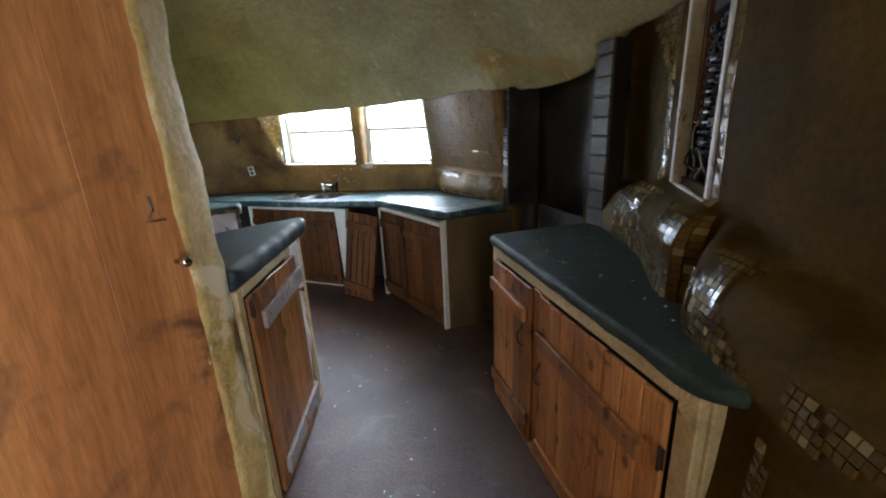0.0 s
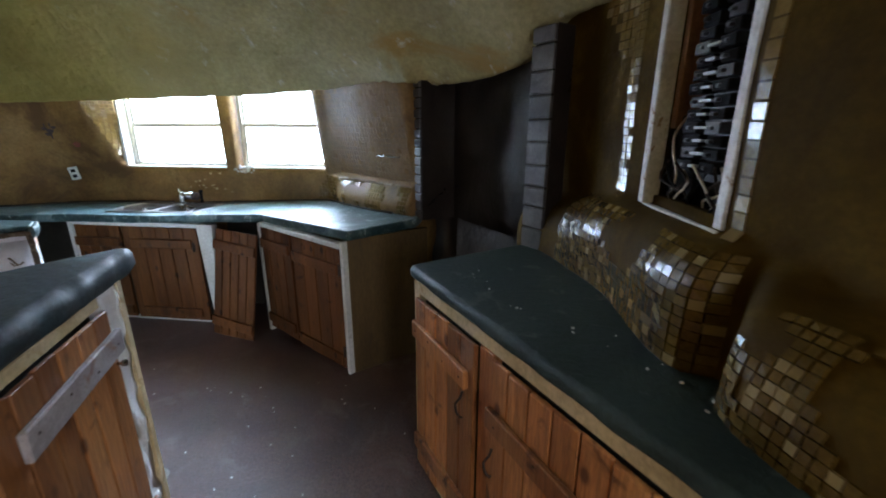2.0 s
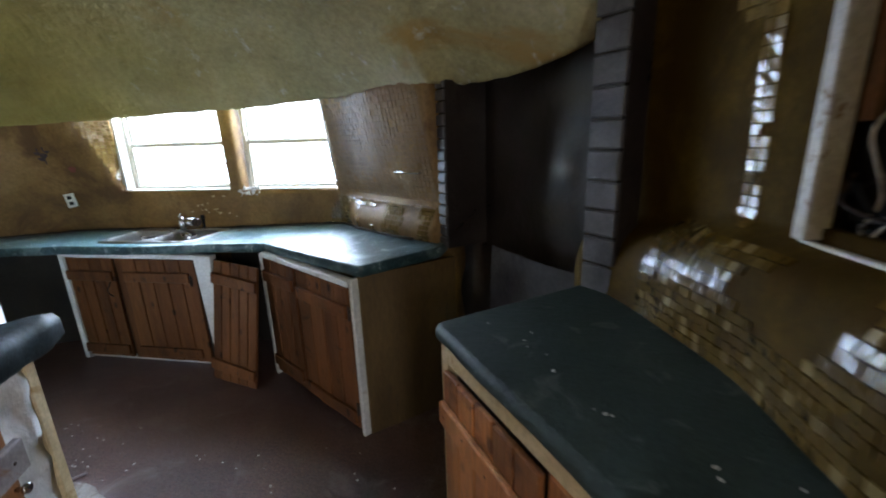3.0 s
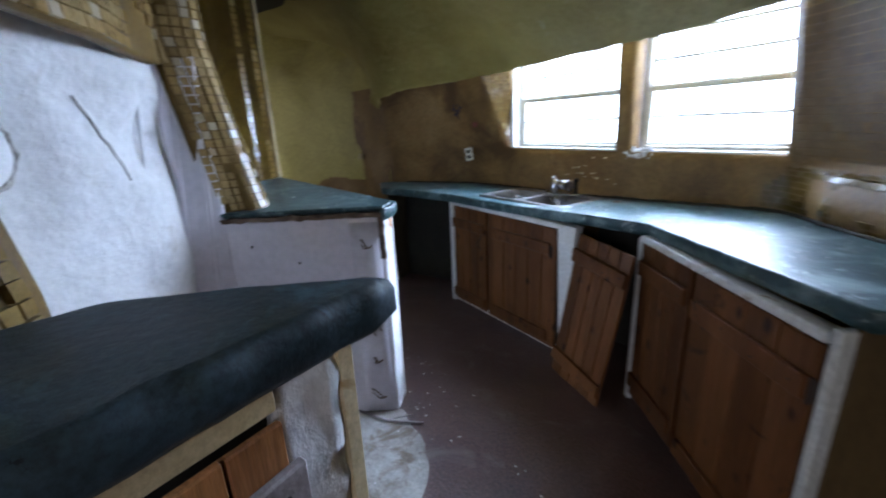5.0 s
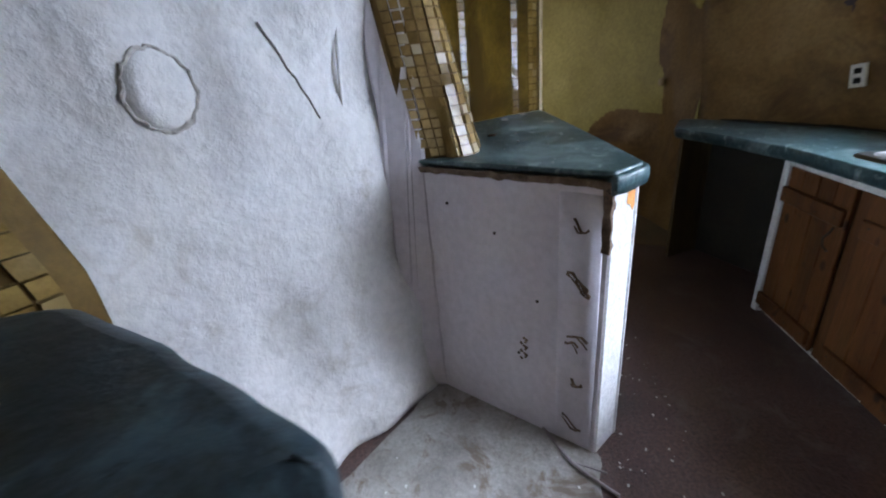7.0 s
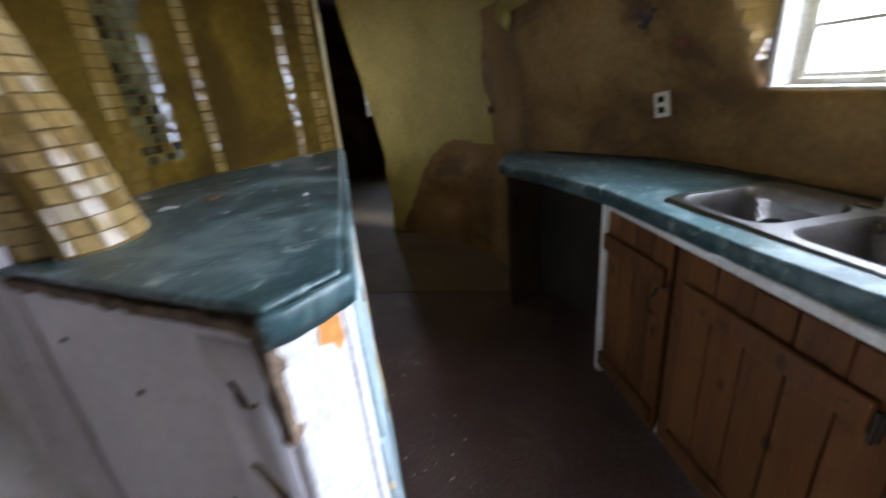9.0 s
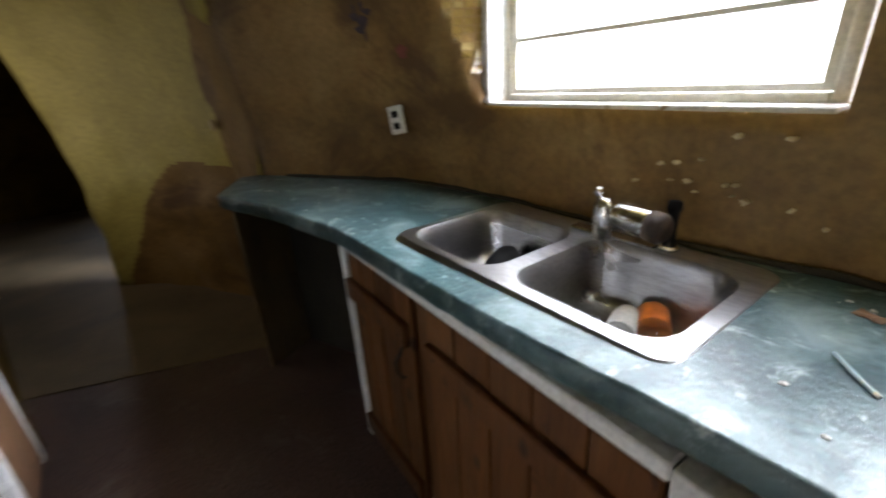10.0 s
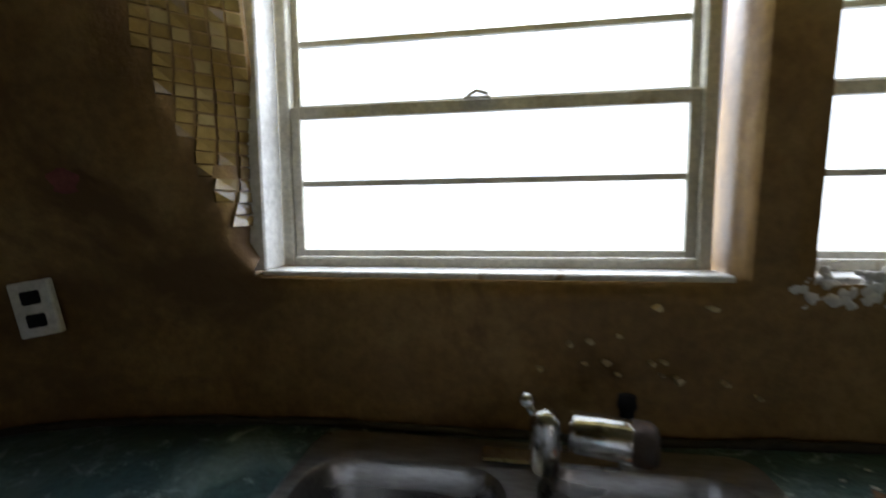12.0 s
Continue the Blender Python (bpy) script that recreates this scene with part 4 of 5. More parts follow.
def louvre_window(name, x0, x1, y, z0, label):
    w = thing(name, ((x0 + x1) / 2, y, z0), label, "window", "aluminium kitchen windows", "structure")
    z1 = 2.04
    zm = z0 + 0.372
    bm = bmesh.new()
    box(bm, x0, x0 + 0.028, y - 0.03, y + 0.03, z0, z1, bev=0.003)
    box(bm, x1 - 0.028, x1, y - 0.03, y + 0.03, z0, z1, bev=0.003)
    box(bm, x0 + 0.028, x1 - 0.028, y - 0.03, y + 0.03, z0, z0 + 0.022, bev=0.003)
    box(bm, x0 + 0.028, x1 - 0.028, y - 0.03, y + 0.03, z1 - 0.03, z1, bev=0.003)
    part("window_frame", bm, ALU, w)
    for nm, a, b, dy in (("lower_sash", z0 + 0.024, zm, -0.014), ("upper_sash", zm - 0.006, z1 - 0.03, 0.010)):
        t = 0.022 if nm == "lower_sash" else 0.014
        bm = bmesh.new()
        box(bm, x0 + 0.029, x0 + 0.029 + t, y + dy - 0.009, y + dy + 0.009, a, b, bev=0.002)
        box(bm, x1 - 0.029 - t, x1 - 0.029, y + dy - 0.009, y + dy + 0.009, a, b, bev=0.002)
        box(bm, x0 + 0.029 + t, x1 - 0.029 - t, y + dy - 0.009, y + dy + 0.009, a, a + 0.016, bev=0.002)
        box(bm, x0 + 0.029 + t, x1 - 0.029 - t, y + dy - 0.009, y + dy + 0.009, b - 0.028, b, bev=0.002)
        sash = part(nm, bm, ALU, w)
        k = 2 if nm == "lower_sash" else 3
        zs = [a + 0.016 + (b - a - 0.038) * i / k for i in range(k + 1)] if nm == "lower_sash" else [a + 0.016, 1.785, 1.93, b - 0.022]
        for i in range(k):
            if i:
                part("glazing_bar", boxbm(x0 + 0.03 + t, x1 - 0.03 - t, y + dy - 0.007, y + dy + 0.007, zs[i] - 0.007, zs[i] + 0.007, bev=0.002), ALU, sash)
            p = part("pane", boxbm(x0 + 0.03 + t, x1 - 0.03 - t, y + dy - 0.0015, y + dy + 0.0015, zs[i] + (0.007 if i else 0), zs[i + 1] - 0.007), GLASS, sash)
            p.visible_shadow = False
    bm = bmesh.new()
    xm = (x0 + x1) / 2 - 0.01
    box(bm, xm - 0.03, xm + 0.03, y - 0.032, y - 0.022, zm - 0.004, zm + 0.004, bev=0.002)
    tube(bm, [(xm - 0.02, y - 0.032, zm + 0.004), (xm, y - 0.04, zm + 0.012), (xm + 0.025, y - 0.034, zm + 0.006)], 0.004)
    part("sash_lock", bm, ALU, w)
    part("window_sill", boxbm(x0 - 0.004, x1 + 0.004, y - 0.116, y - 0.031, z0 - 0.03, z0 + 0.001, bev=0.003), CHIPPED, w, "white painted sill with chipped edge")
    return w


setting("window_reveal", boxbm(-2.735, -2.690, 4.752, 4.832, 1.262, 2.015, bev=0.004), PAINT, "white painted window reveal", "window")
louvre_window("window_1", -2.695, -1.745, 4.865, 1.262, "aluminium sash window with thin glazing bars over the sink")
louvre_window("window_2", -1.615, -0.785, 4.865, 1.262, "aluminium sash window with thin glazing bars")

# ---- worktops and cabinets ----


def sink_z(x, y):
    return 0.93 + max(0.0, x + 2.0) * 0.042


SINK = (-2.545, -1.722, 4.222, 4.70)
sink_hole = rrect(SINK[0] + 0.02, SINK[1] - 0.02, SINK[2] + 0.02, SINK[3] - 0.02, 0.05)
worktop("worktop", [(-3.57, 3.925), (-3.20, 4.05), (-2.75, 4.135), (-2.2, 4.14), (-1.6, 4.155), (-1.12, 4.12), (-0.70, 3.84), (-0.23, 3.53), (0.14, 3.86), (0.16, 4.02), (-0.22, 4.32), (-0.55, 4.60), (-0.85, 4.745), (-1.4, 4.77), (-2.65, 4.765), (-3.12, 4.68), (-3.44, 4.49), (-3.90, 4.19), (-3.93, 4.10)],
        sink_z, 0.064, TEAL, "long teal painted worktop with worn whitish patches", holes=[sink_hole], round_r=0.03, edge=0.007)
right_top = worktop("worktop", [(0.255, 2.86), (1.085, 1.60), (1.24, 1.58), (1.22, 1.80), (1.235, 2.02), (1.15, 2.40), (1.03, 2.82), (0.90, 3.10), (0.96, 3.24), (0.80, 3.27)],
        1.035, 0.055, TEALDARK, "dark green painted worktop with rough cracked back edge", round_r=0.05, edge=0.02)
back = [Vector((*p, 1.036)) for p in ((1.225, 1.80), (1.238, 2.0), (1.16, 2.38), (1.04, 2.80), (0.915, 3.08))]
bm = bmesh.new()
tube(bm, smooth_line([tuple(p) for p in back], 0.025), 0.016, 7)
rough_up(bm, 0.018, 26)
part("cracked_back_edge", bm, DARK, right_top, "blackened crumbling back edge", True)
worktop("worktop", [(-0.45, 1.70), (-0.60, 2.10), (-0.725, 2.42), (-0.76, 2.53), (-0.80, 2.59), (-0.845, 2.565), (-0.88, 2.49), (-0.975, 2.31), (-1.07, 2.09), (-1.02, 1.93), (-0.80, 1.74), (-0.60, 1.67)],
        1.168, 0.092, TEALBLACK, "thick blue-black painted worktop with rounded blunt corner", lump=0.016, round_r=0.05, edge=0.03)
pen_top = worktop("worktop", [(-1.795, 3.055), (-1.90, 3.165), (-2.6, 3.125), (-3.60, 3.06), (-3.44, 2.84), (-3.22, 2.60), (-3.0, 2.40), (-2.74, 2.30), (-2.40, 2.38), (-2.185, 2.425)],
        1.115, 0.026, TEAL, "teal painted peninsula worktop with scattered scraps", lump=0.003, round_r=0.012, edge=0.008)
run = [(-1.793, 3.045), (-1.805, 3.075), (-1.90, 3.168), (-2.2, 3.152), (-2.6, 3.128), (-3.1, 3.095), (-3.58, 3.062)]
run = smooth_line(run[:2], 0.02)[:-1] + smooth_line(run[1:3], 0.02)[:-1] + smooth_line(run[2:], 0.03)
bm = bmesh.new()
rings = []
for k, p in enumerate(run):
    d = (run[min(k + 1, len(run) - 1)] - run[max(k - 1, 0)]).normalized()
    o = Vector((d.y, -d.x, 0))
    low = 1.048 + 0.010 * noise.noise(p * 9) + 0.006 * noise.noise(p * 31) + (0.012 if p.x < -2.0 else 0.0)
    w = 0.003 * noise.noise(p * 16)
    rings.append([bm.verts.new(p + o * a + Vector((0, 0, z))) for a, z in ((-0.022, 1.088), (0.010 + w, 1.1085), (0.016 + w, 1.098), (0.017 + w, 1.075), (0.013, low), (-0.018, low + 0.004))])
for a, b in zip(rings, rings[1:]):
    for k in range(6):
        bm.faces.new((a[k], a[(k + 1) % 6], b[(k + 1) % 6], b[k]))
bm.faces.new(rings[0][::-1])
bm.faces.new(rings[-1])
part("front_apron", bm, TEAL, pen_top, "thick teal hand-shaped front edge", True)


def frame_piece(parent, m, x0, x1, y0, y1, z0, z1, mat=CHIPPED, bev=0.004, name="frame_member"):
    return part(name, boxbm(x0, x1, y0, y1, z0, z1, m, bev=bev), mat, parent)


# right cabinet: two plank doors, cream frame
m = fr(0.295, 2.83, 1.10, 1.62)
W = dist(0.295, 2.83, 1.10, 1.62)
cab = thing("base_cabinet", (0.7, 2.2, 0), "orange pine two-door base cabinet with chipped cream frame", "base cabinet", "base cabinets")
# Each cabinet body is a near-black sheet that stands for inside shade.
part("body", boxbm(0.02, W - 0.02, 0.03, 0.05, 0.02, 0.97, m), DARK, cab)
part("side_panel", boxbm(W - 0.012, W + 0.01, 0.03, 0.42, 0.0, 0.975, m, bev=0.003), CREAM, cab, "ochre painted end panel")
part("side_panel", boxbm(-0.012, 0.012, 0.03, 0.50, 0.0, 0.975, m, bev=0.003), CREAM, cab)
frame_piece(cab, m, 0.0, 0.05, -0.005, 0.03, 0.0, 0.98, CREAM)
frame_piece(cab, m, W - 0.07, W, -0.005, 0.03, 0.0, 0.98, CREAM)
frame_piece(cab, m, 0.05, W - 0.07, -0.005, 0.03, 0.925, 0.98, CREAM)
frame_piece(cab, m, 0.05, W - 0.07, -0.005, 0.03, 0.0, 0.05, CREAM)
frame_piece(cab, m, 0.535, 0.615, -0.008, 0.03, 0.05, 0.925, PINE)
d = plank_door(cab, m, 0.055, 0.53, 0.055, 0.92, 5, PINE, [(0.78, 0.06, 0.50, -0.02), (0.20, 0.06, 0.52, 0.0)], None, label="orange pine plank door")
hook_handle(d, m, 0.47, 0.66)
d = plank_door(cab, m, 0.62, W - 0.075, 0.055, 0.92, 8, PINE, [(0.72, 0.63, W - 0.15, -0.03), (0.14, 0.63, W - 0.10, 0.0)], None, label="orange pine plank door")
hook_handle(d, m, 0.66, 0.56)
hinge(d, m, W - 0.075, 0.74)

# left cabinet with one door; its narrow end shows lumpy plaster
m = fr(-0.465, 1.705, -0.765, 2.455)
W = dist(-0.465, 1.705, -0.765, 2.455)
# the front looks to +x, so the frame's y points away from the room
cab = thing("base_cabinet", (-0.70, 2.1, 0), "orange pine base cabinet with grey weathered cross bars", "base cabinet", "base cabinets")
part("body", boxbm(0.02, W - 0.03, 0.03, 0.05, 0.02, 1.066, m), DARK, cab)
frame_piece(cab, m, 0.0, 0.05, -0.005, 0.03, 0.0, 1.074, CREAM)
frame_piece(cab, m, W - 0.035, W + 0.005, -0.012, 0.03, 0.0, 1.078, CREAM)
bm = bmesh.new()
box(bm, W - 0.16, W - 0.037, -0.004, 0.03, 0.0, 1.078, m)
bmesh.ops.subdivide_edges(bm, edges=[e for e in bm.edges if e.calc_length() > 0.5], cuts=34)
bmesh.ops.subdivide_edges(bm, edges=[e for e in bm.edges if 0.08 < e.calc_length() < 0.2], cuts=5)
for v in bm.verts:
    v.co += noise.noise_vector(v.co * 13) * 0.016
part("plaster_stile", bm, WHITEPLASTER, cab, "lumpy white plastered stile", True)
frame_piece(cab, m, 0.05, W - 0.16, -0.005, 0.03, 1.03, 1.074, CREAM)
d = plank_door(cab, m, 0.055, W - 0.165, 0.03, 1.025, 6, PINE, [(0.89, 0.13, W - 0.15, 0.03), (0.14, 0.10, W - 0.15, 0.06)], GREYWOOD, label="orange pine plank door with grey bars", bar=0.085)
hinge(d, m, 0.05, 0.98)
bm = bmesh.new()
lathe(bm, [(0.006, 0), (0.006, 0.012), (0.013, 0.018), (0.012, 0.028)], m @ pose(W - 0.19, -0.03, 0.83, 90, 0, 0), 12)
part("knob", bm, CHROME, d, "small white metal knob", True)
em = fr(-0.772, 2.452, -0.97, 2.10)
part("post", boxbm(-0.005, 0.045, -0.02, 0.03, 0.0, 1.078, em, bev=0.006), CREAM, cab, "worn pale timber corner post")
bm = bmesh.new()
box(bm, 0.05, 0.22, -0.005, 0.03, 0.0, 1.078, em)
bmesh.ops.subdivide_edges(bm, edges=bm.edges[:], cuts=9)
for v in bm.verts:
    v.co += noise.noise_vector(v.co * 11) * 0.02
part("side_plaster", bm, WHITEPLASTER, cab, "lumpy white plaster strip", True)
part("side_panel", boxbm(0.225, 0.50, 0.0, 0.03, 0.0, 1.078, em, bev=0.004), BROWNBOARD, cab, "red-brown timber side panel")

# sink cabinet: two doors, white frame
m = fr(-2.825, 4.20, -1.62, 4.17)
W = dist(-2.825, 4.20, -1.62, 4.17)
cab = thing("sink_cabinet", (-2.23, 4.2, 0), "knotty dark pine sink cabinet, toned down for shade, chipped white frame", "base cabinet", "base cabinets")
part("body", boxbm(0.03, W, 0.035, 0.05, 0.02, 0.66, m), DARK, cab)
frame_piece(cab, m, 0.0, 0.045, -0.034, 0.03, 0.0, 0.872, PAINT)
frame_piece(cab, m, 0.045, W - 0.056, -0.034, 0.03, 0.838, 0.872, PAINT)
frame_piece(cab, m, 0.04, W - 0.03, 0.0, 0.03, 0.0, 0.025, PAINT)
bm = bmesh.new()
vs = box(bm, W - 0.055, W + 0.085, -0.036, 0.03, 0.0, 0.868, None, bev=0.004)
for v in vs:
    k = v.co.z / 0.866
    v.co.x = (W + 0.01) + (v.co.x - (W + 0.01)) * (0.25 + 0.75 * k)
    v.co = m @ v.co
part("wedge_post", bm, PAINT, cab, "white tapering post")
d = plank_door(cab, m, 0.05, 0.46, 0.03, 0.834, 4, PINEDARK, [(0.70, 0.05, 0.45, 0.0), (0.10, 0.05, 0.45, 0.0)], None, label="dark knotty pine door, toned down for shade")
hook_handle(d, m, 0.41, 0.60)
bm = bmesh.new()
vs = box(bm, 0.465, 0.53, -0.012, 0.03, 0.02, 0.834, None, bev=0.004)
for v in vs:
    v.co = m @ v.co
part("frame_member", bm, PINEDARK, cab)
d = plank_door(cab, m, 0.535, W - 0.06, 0.03, 0.834, 5, PINEDARK, [(0.70, 0.55, W - 0.11, 0.0), (0.10, 0.55, W - 0.12, 0.0)], None, label="dark knotty pine door, toned down for shade")
hinge(d, m, W - 0.105, 0.68)

# angled cabinet at the right end
m = fr(-1.13, 4.13, -0.255, 3.545)
W = dist(-1.13, 4.13, -0.255, 3.545)
cab = thing("base_cabinet", (-0.7, 3.85, 0), "knotty dark pine angled base cabinet, toned down for shade, white frame", "base cabinet", "base cabinets")
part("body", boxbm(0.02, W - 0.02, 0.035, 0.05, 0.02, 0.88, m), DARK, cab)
frame_piece(cab, m, 0.0, 0.035, -0.03, 0.03, 0.0, 0.90, CHIPPED)
frame_piece(cab, m, 0.035, W - 0.04, -0.034, 0.03, 0.883, 0.915, CHIPPED)
frame_piece(cab, m, W - 0.028, W, -0.034, 0.03, 0.0, 0.935, CHIPPED)
plank_door(cab, m, 0.04, 0.44, 0.04, 0.878, 4, PINEDARK, [(0.76, 0.05, 0.43, 0.0), (0.14, 0.05, 0.43, 0.0)], None, label="dark knotty pine door, toned down for shade")
d = plank_door(cab, m, 0.46, W - 0.045, 0.03, 0.878, 4, PINEDARK, [(0.74, 0.48, W - 0.06, 0.0), (0.10, 0.48, W - 0.06, 0.0)], None, label="dark knotty pine door, toned down for shade")
hinge(d, m, W - 0.045, 0.74)
hinge(d, m, W - 0.045, 0.16)
sm = fr(-0.245, 3.545, 0.13, 3.86)
SW = dist(-0.245, 3.545, 0.13, 3.86)
part("side_panel", boxbm(0.0, SW + 0.1, 0.0, 0.025, 0.0, 0.945, sm, bev=0.003), STAINED, cab, "gold-stained plywood end panel with dark drips")

# detached door leaning in the gap
bm_m = fr(-1.55, 4.07, -1.12, 3.95)
LW = 0.43
lean_m = bm_m @ pose(0, -0.05, 0, -8, 3.5, 0)
board = thing("leaning_board", (-1.4, 4.0, 0), "detached knotty pine door leaning in the cabinet gap", "board")
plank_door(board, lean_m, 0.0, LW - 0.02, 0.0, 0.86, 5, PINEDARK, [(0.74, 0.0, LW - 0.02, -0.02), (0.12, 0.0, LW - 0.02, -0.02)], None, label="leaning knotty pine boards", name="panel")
gap = thing("cabinet_interior", (-1.35, 4.4, 0), "gap between the cabinets, its shade a near-black panel", "base cabinet")
# Panel colour gives the shade of the empty gap.
part("shade_back_panel", boxbm(-1.7, -0.9, 4.58, 4.60, 0.0, 0.86), DARK, gap)

# open bay at the left end of the worktop
bay = thing("open_bay", (-3.2, 4.2, 0), "open appliance bay under the worktop's end, shaded by a near-black panel", "base cabinet")
part("end_panel", boxbm(0.0, 0.30, -0.012, 0.012, 0.0, 0.87, fr(-3.535, 3.965, -3.68, 4.24), bev=0.003), STAINED, bay, "dark worn end panel")
# The bay's inner shade is put into this panel's colour.
part("shade_back_panel", boxbm(0.0, 0.90, -0.02, 0.0, 0.0, 0.85, fr(-3.665, 4.235, -2.84, 4.60)), DARK, bay)
part("side_panel", boxbm(-2.85, -2.83, 4.23, 4.6, 0.0, 0.87), STAINED, bay)

# peninsula: lavender end board, white stile, broken teal drawers, brown door
pen = thing("peninsula_cabinet", (-2.6, 2.9, 0), "peninsula cabinet with lavender end board and broken teal drawers", "base cabinet", "base cabinets")
em = fr(-2.195, 2.43, -1.80, 3.055)
EL = dist(-2.195, 2.43, -1.80, 3.055)
end = part("end_board", boxbm(0.0, EL, 0.0, 0.03, 0.0, 1.066, em, bev=0.004), LAVENDER, pen, "pale lavender board with gouges and a nail")
for z, w0, dx in ((0.95, 0.05, 0.02), (0.76, 0.075, 0.0), (0.735, 0.05, 0.03), (0.53, 0.07, 0.01), (0.50, 0.05, 0.0), (0.33, 0.04, 0.03), (0.13, 0.075, 0.0)):
    bm = bmesh.new()
    x = EL - 0.13 + dx
    for k in range(2):
        tube(bm, [em @ Vector((x + q * w0 / 4, -0.0065, z + 0.016 * math.sin(q * 1.1 + z * 9 + k) - 0.007 * q - k * 0.012)) for q in range(5)], 0.0055 - 0.002 * k, 6)
    rough_up(bm, 0.005, 60)
    part("gouge", bm, ROTWOOD, end)
bm = bmesh.new()
for k in range(9):
    tube(bm, [em @ Vector((0.44 + 0.014 * math.sin(k * 2.1), -0.001, 0.44 - 0.012 * k)), em @ Vector((0.448 + 0.014 * math.sin(k * 2.1 + 1), -0.001, 0.43 - 0.012 * k))], 0.005, 5)
part("gouge", bm, ROTWOOD, end)
bm = bmesh.new()
box(bm, EL - 0.16, EL - 0.02, -0.006, 0.0, 0.02, 1.04, em)
bmesh.ops.subdivide_edges(bm, edges=bm.edges[:], cuts=6)
for v in bm.verts:
    v.co += noise.noise_vector(v.co * 12) * 0.008
part("plaster_strip", bm, LAVENDER, end, "rough lavender plaster strip", True)
for x, z in ((0.33, 0.86), (0.12, 0.95), (0.50, 0.62), (0.42, 0.36)):
    bm = bmesh.new()
    lathe(bm, [(0.006, 0), (0.006, 0.004), (0.002, 0.006)], em @ pose(x, -0.0, z, 90, 0, 0), 8)
    part("nail", bm, RUST, end)
bm = bmesh.new()
box(bm, 0.0, EL + 0.004, -0.010, 0.02, 1.066, 1.088, em)
bmesh.ops.subdivide_edges(bm, edges=[e for e in bm.edges if e.calc_length() > 0.3], cuts=60)
for v in bm.verts:
    v.co += noise.noise_vector(v.co * 30) * 0.007
part("wood_edge", bm, ROTWOOD, end, "ragged rotten brown edge under the worktop")
bm = bmesh.new()
box(bm, EL - 0.022, EL + 0.004, -0.012, 0.02, 0.86, 1.075, em)
bmesh.ops.subdivide_edges(bm, edges=[e for e in bm.edges if e.calc_length() > 0.15], cuts=16)
for v in bm.verts:
    v.co += noise.noise_vector(v.co * 30) * 0.006
part("wood_edge", bm, ROTWOOD, end)
cm = fr(-1.80, 3.06, -1.90, 3.152)
CW = dist(-1.80, 3.06, -1.90, 3.152)
stile = part("stile", boxbm(0.0, CW, 0.0, 0.02, 0.0, 1.075, cm, bev=0.004), PAINT, pen, "white painted corner stile")
bm = bmesh.new()
blot = [(CW - 0.055, 1.045), (CW - 0.01, 1.05), (CW - 0.006, 0.985), (CW - 0.02, 0.965), (CW - 0.035, 0.99), (CW - 0.06, 1.0)]
bm.faces.new([bm.verts.new(cm @ Vector((x, -0.002, z))) for x, z in blot])
part("bare_patch", bm, material("bare_orange_pine", (0.62, 0.26, 0.06), (0.48, 0.19, 0.04), (0.72, 0.34, 0.1), 12, 60, 0.6, 0.2), stile, "bare orange wood where the paint has flaked")
m = fr(-1.90, 3.15, -3.56, 3.035)   # front looks to +y
PW = dist(-1.90, 3.15, -3.56, 3.035)


def front(x0, x1, z0, z1, mat, name, y0=-0.012, y1=0.012, lab="", parent=None, bev=0.004):
    return part(name, boxbm(x0, x1, y0, y1, z0, z1, m, bev=bev), mat, parent or pen, lab)


front(0.0, 0.20, 0.0, 1.06, PAINT, "front_panel", -0.012, 0.012, "white painted front panel")
front(0.20, PW, 0.985, 1.06, PAINT, "rail")
for z0, z1, o, x1 in ((0.56, 0.985, 0.012, 0.78), (0.08, 0.54, 0.03, 0.74)):
    bm = bmesh.new()
    vs = box(bm, 0.17, x1, -0.022, 0.0, z0, z1, None, bev=0.005)
    for v in vs:
        v.co.y -= o * (z1 - v.co.z) / (z1 - z0)
        v.co = m @ v.co
    dr = part("drawer_front", bm, PALETEAL, pen, "pale teal drawer front with torn edge and keyhole")
    bm = bmesh.new()
    cxx, cz = 0.55, (z0 + z1) / 2 + 0.02
    vs = lathe(bm, [(0.018, 0.0), (0.018, 0.004)], m @ pose(cxx, -0.024 - o * 0.5, cz, 90, 0, 0) @ Matrix.Diagonal((1, 1.6, 1, 1)), 10)
    # Near-black disc stands for the shade in the keyhole.
    part("keyhole", bm, DARK, dr)
    bm = bmesh.new()
    vs = box(bm, x1 - 0.05, x1 + 0.01, -0.028, -0.002, z0 + 0.02, z1 - 0.04, None, bev=0.003)
    for v in vs:
        v.co.y -= o * (z1 - v.co.z) / (z1 - z0)
        v.co += noise.noise_vector(v.co * 13) * 0.02
        v.co = m @ v.co
    part("torn_edge", bm, CREAM, dr)
front(1.22, 1.265, 0.0, 1.0, CHIPPED, "stile", -0.03, 0.012)
front(1.27, PW - 0.05, 0.03, 0.93, BROWNBOARD, "door", -0.02, 0.004, "red-brown hardboard door")
front(PW - 0.045, PW, 0.0, 1.0, CHIPPED, "stile", -0.02, 0.012)
# Shade behind the broken drawers, drawn as a near-black panel.
part("shade_back_panel", boxbm(0.40, PW - 0.1, 0.34, 0.36, 0.0, 1.0, m), DARK, pen)
part("partition", boxbm(1.0, 1.02, 0.02, 0.34, 0.0, 0.95, m), GREYWOOD, pen)

